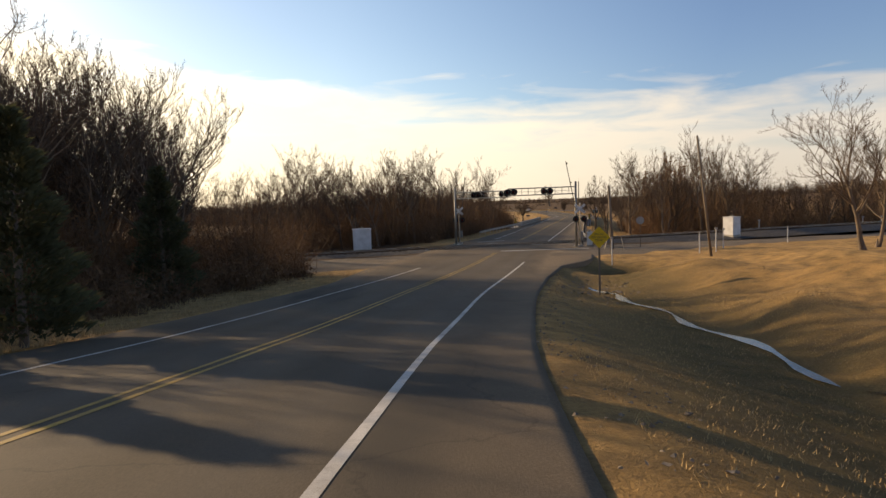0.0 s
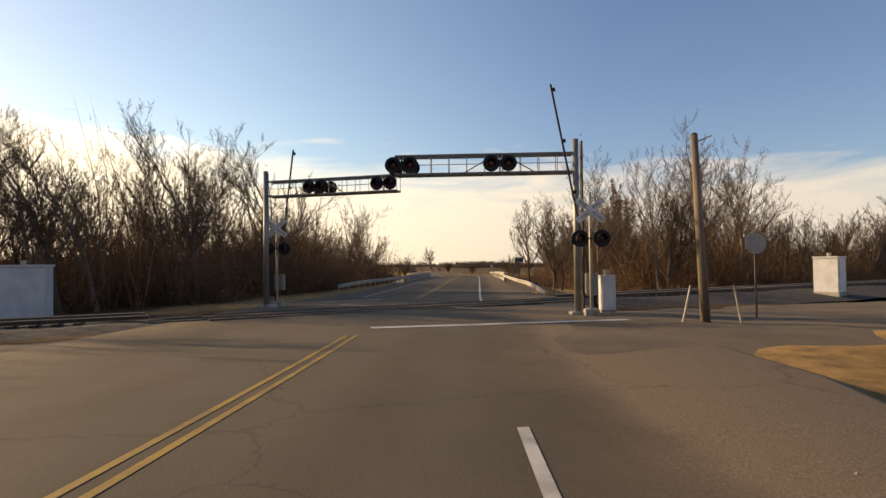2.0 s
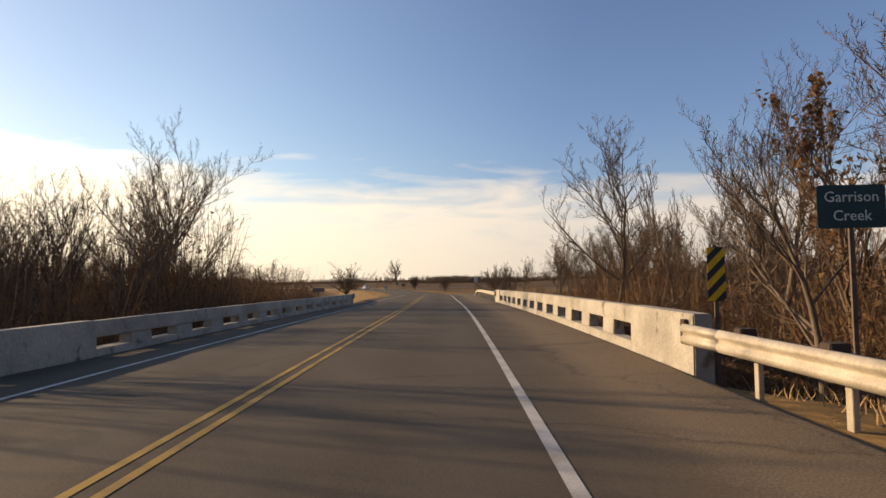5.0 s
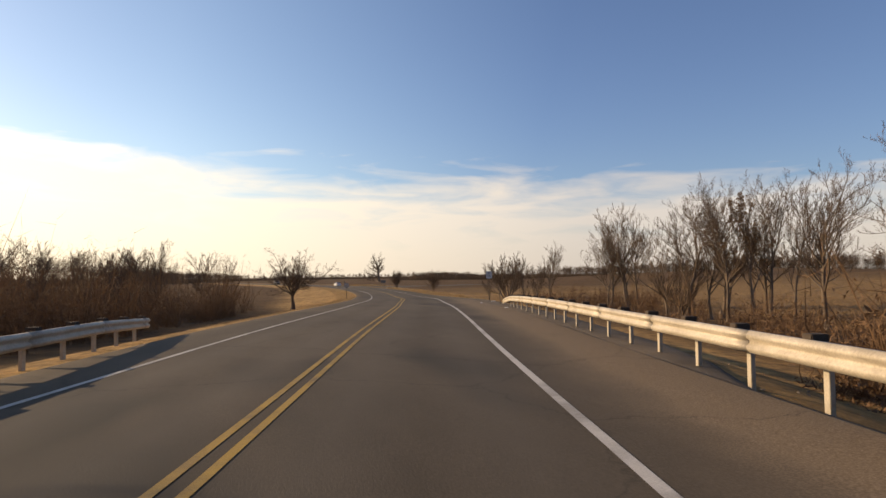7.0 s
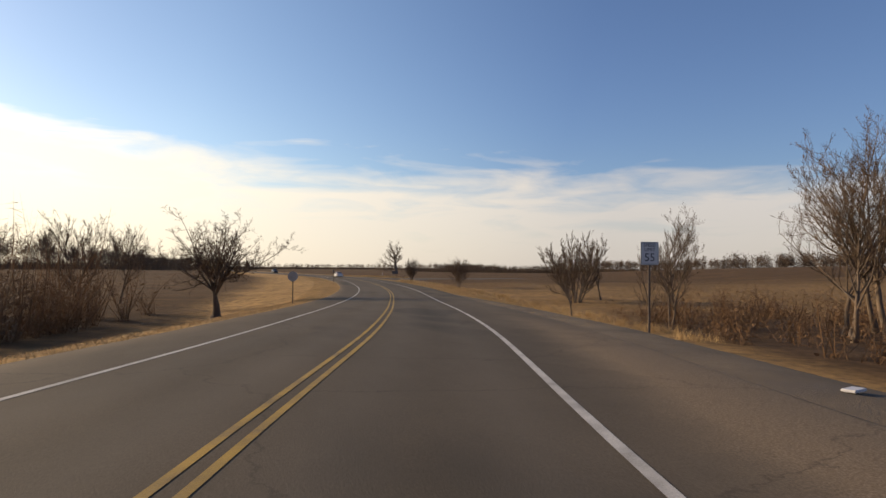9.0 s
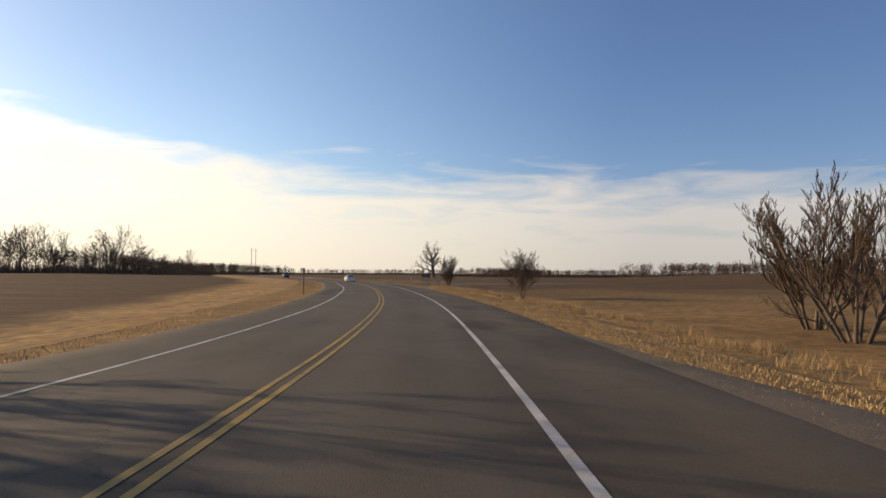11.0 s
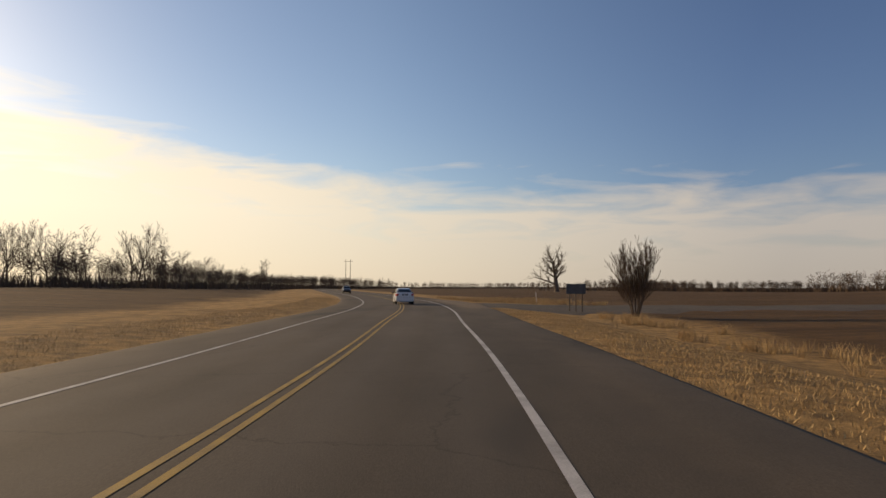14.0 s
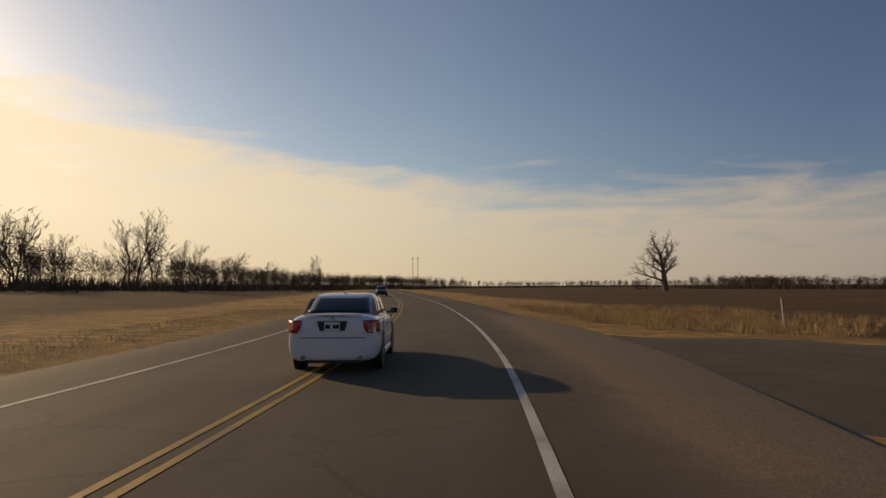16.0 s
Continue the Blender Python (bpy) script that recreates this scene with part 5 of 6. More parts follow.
# right, behind the railway, seen over the gravel road
for k in range(40):
    a = 22 + k * 1.9 + RNG.uniform(-1, 1)
    x, y = by_track(a, RNG.uniform(9, 26))
    plant_far(RNG.choice(T_FAR), x, y, RNG.uniform(0.55, 0.95), wide=1.1)
for x, y, h in ((31.0, 90.0, 1.2), (33.5, 93.0, 1.15), (37.5, 93.0, 1.25), (27.5, 93.5, 1.0), (42.0, 95.0, 1.1)):
    plant(RNG.choice(T_FOREST + T_BACK), x, y, h, wide=0.95)
# bank on the right near the start
plant(T_FOREST[0], 30.2, 49.5, 0.95, turn=120, wide=1.15)
for x, y, h in ((33, 52, .8), (36, 47, .9), (41, 53, .75), (30, 44, .6)):
    plant(RNG.choice(T_FOREST + T_VINE), x, y, h)
# past the bridge, right
for mdl, x, y, h in ((T_FOREST[1], 77.6, 226.5, 1.0), (T_FOREST[0], 79.8, 227.5, 0.88), (T_FOREST[2], 75.2, 226.8, 0.8), (T_BACK[0], 79.5, 229.0, 1.05), (T_BACK[2], 74.0, 225.5, 0.85), (T_BACK[1], 76.0, 228.0, 0.95), (T_FOREST[0], 71.6, 206.3, 0.95), (T_FOREST[2], 75.4, 206.0, 1.0), (T_FOREST[1], 79.6, 204.0, 1.05), (T_BACK[3], 73.6, 208.5, 0.95), (T_BACK[0], 77.6, 208.0, 1.0), (T_BACK[2], 82.0, 207.0, 1.05), (T_VINE[0], 76.5, 203.0, 0.95), (T_BACK[1], 73.0, 204.5, 0.9), (T_BACK[2], 70.5, 208.0, 0.8), (T_BACK[1], 84.5, 203.0, 1.1), (T_BACK[3], 88.0, 206.0, 1.0), (T_BACK[0], 68.2, 234.5, 0.62), (T_BACK[3], 69.0, 236.0, 0.6), (T_THIN[0], 67.0, 235.5, 0.8), (T_BACK[1], 63.8, 241.0, 0.5), (T_FOREST[2], 75.5, 244.8, 0.82), (T_SHRUB[0], 79.5, 273.5, 2.2), (T_SHRUB[1], 77.0, 268.0, 2.0), (T_BACK[1], 82.0, 271.0, 0.8), (T_NARROW[1], 76.5, 247.5, 0.8),
                     (T_FOREST[0], 72.0, 201.0, 0.85), (T_NARROW[0], 74.5, 196.0, 0.9), (T_FOREST[2], 70.5, 189.0, 0.9), (T_VINE[1], 73.0, 183.0, 0.9), (T_FOREST[1], 69.0, 178.0, 0.95),
                     (T_SHRUB[0], 71.0, 207.0, 1.3), (T_SHRUB[1], 68.5, 172.0, 1.4), (T_FOREST[0], 75.0, 173.0, 1.0), (T_FOREST[1], 66.0, 168.0, 1.0)):
    plant(mdl, x, y, h * (1.18 if y < 232 else 1.0))
plant(T_COPSE, 74.2, 313.2, 0.92, wide=1.0)
plant(T_VASE, 74.2, 361.2, 0.94, wide=0.85)
plant(T_ROUND, 36.0, 257.0, 1.05, wide=1.25)
plant(T_OAK, 103.0, 559.2, 1.08, wide=1.15)
# left bank past the bridge
for k in range(46):
    plant_far(RNG.choice(T_FAR), *at_road(168 + k * 2.3 + RNG.uniform(-2, 2), RNG.uniform(-62, -27)), RNG.uniform(0.65, 1.0))
# far left woods along the field
for k in range(46):
    t = k / 45
    x, y = -26 - 70 * abs(RNG.gauss(0, 0.5)) - 12 * t, 455 + 300 * t + RNG.uniform(-8, 8)
    plant_far(RNG.choice(T_FAR), x, y, RNG.uniform(1.1, 1.6) if y < 530 else RNG.uniform(0.75, 1.15))
for x, y, h in ((-25.5, 487, 1.75), (-24.2, 511, 1.2), (-31.6, 548, 1.2), (-27.7, 607, 1.35), (-29, 490, 1.6), (-40, 470, 1.6), (-46, 462, 1.5), (-60, 455, 1.7), (-75, 452, 1.6), (-90, 446, 1.5)):
    plant_far(RNG.choice(T_FAR), x, y, h)

woods = part("bare_woodland", (np.concatenate(WOODS[0]).tolist(), WOODS[1]), M_TWIG)
tagged(woods, "bare grey-brown winter trees standing back from the road", "woodland", kind="stuff")
for model in (*T_FOREST, *T_NARROW, *T_VINE, *T_BACK, *T_FAR, *T_THIN, *T_SHRUB):
    if model.name in USED:
        continue
    for ob in (*model.children, model):
        bpy.data.objects.remove(ob)


def cedar(x, y, h):
    rng = np.random.default_rng(int(x * 10) & 255)
    th = thing("cedar_tree", "dark green cedar at the edge of bare woods", "tree", pose(x, y, gz(x, y)))
    acc = ([], [])
    tube_into(acc, [np.array([0, 0, -.2]), np.array([0, 0, h * .5]), np.array([0, 0, h * .96])], [0.12, 0.08, 0.02], 8)
    part("trunk", acc, M_BARK, th)
    n = 6500
    zf = rng.power(1.3, n)
    z = (1 - zf) * h * 0.95 + 0.35
    rad = (0.08 + 0.27 * h * np.clip(1 - z / h, 0.02, 1) ** 0.8) * np.sqrt(rng.uniform(0.15, 1, n)) * (1 + 0.25 * np.sin(z * 6 + 2 * np.sin(z)))
    a = rng.uniform(0, 2 * math.pi, n)
    p = np.stack([rad * np.cos(a), rad * np.sin(a), z], 1)
    out = np.stack([np.cos(a), np.sin(a), np.full(n, 0.5)], 1) * rng.uniform(0.12, 0.3, (n, 1))
    sd = rng.normal(0, 0.05, (n, 3))
    V = np.stack([p - sd, p + sd, p + out], 1).reshape(-1, 3)
    part("crown", (V.tolist(), np.arange(3 * n).reshape(-1, 3).tolist()), M_CEDAR, th)


cedar(-10.6, 21.5, 6.0)
cedar(-12.3, 18.5, 5.0)
cedar(-13.8, 37.5, 6.6)


# ---- brush, grass and far woods ----
def blades(base, tip, width, rng, bend=0.15):
    """Tapered two-step stems from base to tip: verts and faces as arrays."""
    n = len(base)
    mid = (base + tip) / 2 + rng.normal(0, 1, (n, 3)) * (np.linalg.norm(tip - base, axis=1)[:, None] * bend)
    a = rng.uniform(0, math.pi, n)
    sd = np.stack([np.cos(a), np.sin(a), np.zeros(n)], 1) * (width / 2)[:, None]
    V = np.stack([base - sd, base + sd, mid - sd * 0.7, mid + sd * 0.7, tip], 1)
    k = np.arange(n)[:, None] * 5
    quads = (k + np.array([0, 1, 3, 2])).tolist()
    tris = (k + np.array([2, 3, 4])).tolist()
    return V.reshape(-1, 3), quads + tris


def slivers(base, tip, width, rng):
    """Slim single blades from base to tip."""
    n = len(base)
    sd = np.cross(tip - base, rng.normal(0, 1, (n, 3)))
    sd *= (width / 2)[:, None] / (np.linalg.norm(sd, axis=1)[:, None] + 1e-9)
    return np.stack([base - sd, base + sd, tip], 1).reshape(-1, 3), np.arange(3 * n).reshape(-1, 3)


def stuff(name, V, F, mat, label, category):
    ob = part(name, (V.tolist(), F), mat)
    return tagged(ob, label, category, kind="stuff")


def thicket(name, xs, ys, hs, mat, label, seed, stems=10, twigs=11, w=0.045, leaves=26):
    """Dense brush: bushes of fanned stems with side twigs over the given feet and heights."""
    rng = np.random.default_rng(seed)
    n0 = len(xs)
    foot = np.stack([xs, ys, ground_z(xs, ys) - 0.1], 1)
    k0 = np.repeat(np.arange(n0), stems)
    n = len(k0)
    hs2 = hs[k0] * rng.uniform(0.35, 1.0, n)
    base = foot[k0] + np.stack([rng.normal(0, 0.35, n), rng.normal(0, 0.35, n), np.zeros(n)], 1)
    fan = rng.normal(0, 0.40, (n, 2)) * np.minimum(hs2, 4.5)[:, None]
    tip = base + np.stack([fan[:, 0], fan[:, 1], hs2], 1)
    V, F = blades(base, tip, w * (0.6 + hs2 / 7) * rng.uniform(0.7, 1.4, n), rng, 0.06)
    k = np.repeat(np.arange(n), twigs)
    t = rng.uniform(0.05, 0.97, len(k))[:, None]
    b2 = base[k] + (tip[k] - base[k]) * t
    ln = np.minimum(hs2[k], 4.0)[:, None] * rng.uniform(0.12, 0.36, (len(k), 1))
    d = rng.normal(0, 1, (len(k), 3))
    d[:, 2] = d[:, 2] * 0.7 + 0.1
    d /= np.linalg.norm(d, axis=1)[:, None]
    V2, F2 = slivers(b2, b2 + d * ln, np.full(len(k), w * 0.62), rng)
    F += (F2 + len(V)).tolist()
    V = np.concatenate([V, V2])
    if leaves:
        m = n * leaves // 4
        kk = rng.integers(0, n, m)
        p = base[kk] + (tip[kk] - base[kk]) * (rng.uniform(0, 0.8, (m, 1)) ** 1.5) + rng.normal(0, 0.30, (m, 3))
        p[:, 2] = np.maximum(p[:, 2], base[kk][:, 2] + 0.1)
        e1, e2 = rng.normal(0, 0.075, (m, 3)), rng.normal(0, 0.075, (m, 3))
        V3 = np.stack([p - e1, p + e2, p + e1], 1).reshape(-1, 3)
        F += (np.arange(3 * m).reshape(-1, 3) + len(V)).tolist()
        V = np.concatenate([V, V3])
    return stuff(name, V, F, mat, label, "brush")


def strip(n, y0, y1, u0, u1, seed, skew=1.6):
    """Random feet in a strip beside the road, thicker at the edge u0."""
    rng = np.random.default_rng(seed)
    y = rng.uniform(y0, y1, n)
    u = u0 + (u1 - u0) * rng.uniform(0, 1, n) ** skew
    return cx(y) + u * sec(y), y, u, rng


def lumps(x, y):
    """Slow swell of brush height over the land, about 0.5 to 1.3."""
    return 0.9 + 0.4 * hump((x * 1.7, y * 1.7))


x, y, u, rng = strip(480, -4, 50, -10.5, -27, 1, 1.3)
thicket("brush_thicket", x, y, rng.uniform(2.2, 7.0, len(x)) * lumps(x, y) * np.clip(0.45 + (-u - 10.5) / 7, 0.4, 1.1), M_TWIG_RED, "dense brown winter brush at the woods' edge", 1)
x, y, u, rng = strip(260, 34, 57, -13.5, -40, 11, 1.3)
thicket("brush_thicket", x, y, rng.uniform(2.4, 7.0, len(x)) * lumps(x, y), M_TWIG_RED, "dense brown brush between the highway and the railway", 11)
x, y, u, rng = strip(900, 84, 160, -11.5, -34, 2, 1.5)
thicket("brush_thicket", x, y, rng.uniform(4.4, 10.0, len(x)) * lumps(x, y) * np.clip(0.65 + (-u - 11.5) / 5, 0.6, 1.2), M_TWIG_RED, "dense brown winter brush beyond the railway", 2)
rng = np.random.default_rng(3)
a, b = -rng.uniform(11, 52, 330), 6.5 + 16 * rng.uniform(0, 1, 330) ** 1.3
p = TRACK_O[None] + a[:, None] * TRACK_D[None] + b[:, None] * TRACK_N[None]
ok = (a < -21) | (b > 13.5)
p, a = p[ok], a[ok]
thicket("brush_thicket", p[:, 0], p[:, 1], rng.uniform(2.6, 8.0, len(a)) * lumps(p[:, 0], p[:, 1]), M_TWIG_RED, "dense brown brush behind the railway on the left", 3)
x, y, u, rng = strip(740, 93, 170, 14.0, 38, 4, 1.5)
thicket("brush_thicket", x, y, rng.uniform(2.2, 8.6, len(x)) * lumps(x, y) * np.clip(0.50 + (u - 14.5) / 5, 0.45, 1.15), M_TWIG_RED, "tangled russet brush and vines under bare trees", 4)
rng = np.random.default_rng(6)
a, b = rng.uniform(12, 105, 620), 7.0 + 20 * rng.uniform(0, 1, 620) ** 1.4
p = TRACK_O[None] + a[:, None] * TRACK_D[None] + b[:, None] * TRACK_N[None]
ok = (p[:, 0] - cx(p[:, 1])) > 17
p, a, b = p[ok], a[ok], b[ok]
thicket("brush_thicket", p[:, 0], p[:, 1], rng.uniform(2.2, 8.4, len(a)) * lumps(p[:, 0], p[:, 1]) * np.clip(0.6 + (b - 7) / 7, 0.5, 1.2), M_TWIG_RED, "russet brush behind the railway bank", 6)
x, y, u, rng = strip(330, 160, 250, 18.5, 38, 7, 1.0)
keep = np.sin(y * 0.11 + 0.6) + rng.normal(0, 0.6, len(y)) > -0.6
thicket("brush_thicket", x[keep], y[keep], rng.uniform(1.2, 3.6, keep.sum()), M_TWIG_RED, "low brown brush in a damp hollow below the road", 7, leaves=10)
x, y, u, rng = strip(720, 158, 262, -23, -52, 8, 1.2)
thicket("brush_thicket", x, y, rng.uniform(4.4, 9.6, len(x)) * lumps(x, y), M_TWIG_RED, "grey-brown scrub on the left bank past the creek", 8)


def tufts(name, y0, y1, u0, u1, n, seed, h=(0.12, 0.35), label="", w=0.02, clump=1, keepf=None):
    x, y, u, rng = strip(n, y0, y1, u0, u1, seed, 1.0)
    if keepf is not None:
        k = keepf(x, y, u, rng)
        x, y = x[k], y[k]
    if clump > 1:
        x, y = np.repeat(x, clump) + rng.normal(0, 0.14, len(x) * clump), np.repeat(y, clump) + rng.normal(0, 0.14, len(y) * clump)
    base = np.stack([x, y, ground_z(x, y) - 0.02], 1)
    hh = rng.uniform(*h, len(x))
    tip = base + np.stack([rng.normal(0, 0.4, len(x)) * hh, rng.normal(0, 0.4, len(x)) * hh, hh], 1)
    V, F = blades(base, tip, np.full(len(x), w), rng, 0.08)
    stuff(name, V, F, M_GRASS, label, "grass")


tufts("verge_grass", 5, 52, 6.2, 16, 42000, 21, (0.02, 0.08), "short dry tan grass on the roadside bank", 0.013)
tufts("verge_grass", 84, 118, 7.2, 15, 6000, 22, (0.08, 0.35), "dry tan grass below the guardrail")
tufts("verge_grass", 215, 362, 6.7, 11.5, 60000, 23, (0.03, 0.12), "short tan verge grass along the asphalt")
tufts("verge_grass", 180, 400, -10, -6.1, 36000, 24, (0.03, 0.11), "short tan verge grass along the far shoulder")
tufts("ditch_grass", 225, 362, 14.0, 17.8, 760, 25, (0.2, 0.75), "pale tall dry grass clumps along a ditch", 0.018, 34, keepf=lambda x, y, u, r: np.sin(y * 0.9) + np.sin(y * 0.37 + u) + r.normal(0, 0.5, len(y)) > 0.1)
tufts("ditch_grass", 381, 412, 9.0, 24.0, 520, 26, (0.2, 0.6), "pale tall dry grass clumps beside a field lane", 0.018, 30)
tufts("verge_grass", -2, 50, -11.5, -6.3, 7000, 27, (0.06, 0.3), "dead grass and litter at the shoulder's edge")
tufts("verge_grass", 85, 118, -12, -6.8, 4000, 28, (0.06, 0.3), "dead grass beyond the far shoulder")


def far_woods(name, pts, hmin, hmax, seed, per=2.2, depth=30.0, fine=False, label="distant bare woodland along the edge of fields"):
    """A far belt of woodland: many thin crowns with ragged tops along a line of (x, y)."""
    rng = np.random.default_rng(seed)
    P = np.array(pts, float)
    seg = np.linalg.norm(np.diff(P, axis=0), axis=1)
    cum = np.r_[0, np.cumsum(seg)]
    n = int(cum[-1] / per)
    s = rng.uniform(0, cum[-1], n)
    x, y = np.interp(s, cum, P[:, 0]) + rng.normal(0, depth / 3, n), np.interp(s, cum, P[:, 1]) + rng.normal(0, depth / 3, n)
    h = hmin + (hmax - hmin) * (0.35 * (0.5 + 0.5 * np.sin(s * 0.021 + seed)) + 0.3 * (0.5 + 0.5 * np.sin(s * 0.11)) + 0.35 * rng.uniform(0, 1, n))
    r = h * rng.uniform(0.22, 0.42, n)
    spikes = 170 if fine else 120
    k = np.repeat(np.arange(n), spikes)
    v = rng.normal(0, 1, (len(k), 3))
    v /= np.linalg.norm(v, axis=1)[:, None]
    out = rng.uniform(0.35, 1.0, len(k))[:, None]
    tip = np.stack([x[k], y[k], ground_z(x, y)[k] + h[k] * 0.58], 1) + v * out * np.stack([r[k], r[k], h[k] * 0.42], 1)
    aim = v * np.array([1, 1, 0.7]) + rng.normal(0, 0.45, v.shape) + np.array([0, 0, 0.45])
    aim /= np.linalg.norm(aim, axis=1)[:, None]
    base = tip - aim * (h[k] * rng.uniform(0.06, 0.17, len(k)))[:, None]
    V, F = slivers(base, tip, h[k] * rng.uniform(0.008, 0.02, len(k)) * (0.8 if fine else 1.6), rng)
    m2 = n * 44
    kk = rng.integers(0, n, m2)
    b2 = np.stack([x[kk] + rng.normal(0, 4.0, m2), y[kk] + rng.normal(0, 4.0, m2), ground_z(x[kk], y[kk]) - 0.8], 1)
    t2 = b2 + np.stack([rng.normal(0, 0.9, m2), rng.normal(0, 0.9, m2), 1.0 + h[kk] * rng.uniform(0.05, 0.42, m2)], 1)
    V2, F2 = slivers(b2, t2, np.full(m2, 0.30 if fine else 0.45) * rng.uniform(0.5, 1.4, m2), rng)
    F = F.tolist() + (F2 + len(V)).tolist()
    V = np.concatenate([V, V2])
    return stuff(name, V, F, M_TWIG, label, "woodland")


far_woods("far_woodland", [(-40, 450), (-30, 520), (-34, 600), (-40, 700), (-20, 800), (0, 900)], 6, 11, 1, 1.1, 26, True)
far_woods("far_woodland", [(-45, 455), (-160, 440), (-300, 400)], 9, 16, 2, 1.1, 40, True)
far_woods("far_woodland", [(0, 900), (140, 1050), (260, 900), (200, 760), (150, 640)], 5, 9, 3, 1.6, 50)
far_woods("far_woodland", [(150, 640), (230, 575)], 4, 7, 4, 0.6, 40)
far_woods("far_woodland", [(230, 575), (310, 520)], 8, 11, 5, 0.6, 40)
far_woods("far_woodland", [(310, 520), (400, 430)], 11, 15, 9, 0.7, 45)
far_woods("far_woodland", [(400, 430), (480, 300), (500, 180), (420, 90)], 16, 23, 10, 1.2, 50)
far_woods("far_woodland", [(-10, 930), (-160, 980), (-420, 900), (-700, 600)], 8, 14, 6, 2.2, 60)
far_woods("far_woodland", [(-45, 280), (-90, 300), (-150, 380), (-180, 440)], 7, 11, 7, 1.4, 30, True)
# twin power poles far down the road
for dx in (-1.6, 1.6):
    th = thing("power_pole", "far wooden power pole with a crossarm", "pole", pose(-8.4 + dx, 753, gz(-8.4, 753)), "power poles")
    part("shaft", tube(B(), (0, 0, 0), (0, 0, 21), 0.22, 0.15, 10), M_WOOD_POLE, th)
    part("crossarm", box(B(), 0, 0, 19.5, 3.0, 0.14, 0.18), M_WOOD_POLE, th)


# ---- the white saloon ----
def loft(rings, closed=True, caps=True):
    bm = B()
    rows = [[bm.verts.new(p) for p in r] for r in rings]
    n = len(rings[0])
    for a in range(len(rows) - 1):
        for b in range(n if closed else n - 1):
            bm.faces.new((rows[a][b], rows[a][(b + 1) % n], rows[a + 1][(b + 1) % n], rows[a + 1][b]))
    if caps:
        bm.faces.new(rows[0][::-1])
        bm.faces.new(rows[-1])
    bmesh.ops.recalc_face_normals(bm, faces=bm.faces)
    return bm


def soft(ob, level=2):
    md = ob.modifiers.new("soft", "SUBSURF")
    md.levels = md.render_levels = level
    return smooth(ob)


def wheel(car, x, y, r, side, front):
    w = part("tyre_wheel", loft([[(x + side * d, y + rr * math.cos(t), r + rr * math.sin(t)) for t in np.linspace(0, 2 * math.pi, 33)[:-1]]
                                 for d, rr in ((-.20, r * .72), (-.20, r * .94), (-.17, r), (-.03, r), (0, r * .95), (0.0, r * .70))]), M_RUBBER, car, "black road tyre")
    smooth(w)
    bm = B()
    for k in range(7):
        a = 2 * math.pi * k / 7
        m = Matrix.Translation((x + side * 0.003, y, r)) @ Matrix.Rotation(a, 4, "X")
        box(bm, -side * 0.015, 0, r * 0.36, 0.03, 0.075, r * 0.62, 0.008, m=m)
    tube(bm, (x - side * 0.03, y, r), (x + side * 0.01, y, r), 0.07, 0.06, 16)
    part("rim", bm, M_RIM, w)
    bm = B()
    bmesh.ops.create_cone(bm, cap_ends=True, segments=28, radius1=r * 0.69, radius2=r * 0.69, depth=0.02, matrix=Matrix.Translation((x - side * 0.09, y, r)) @ pose(0, 0, 0, 0, 90, 0))
    part("brake_disc", bm, M_PLASTIC, w)


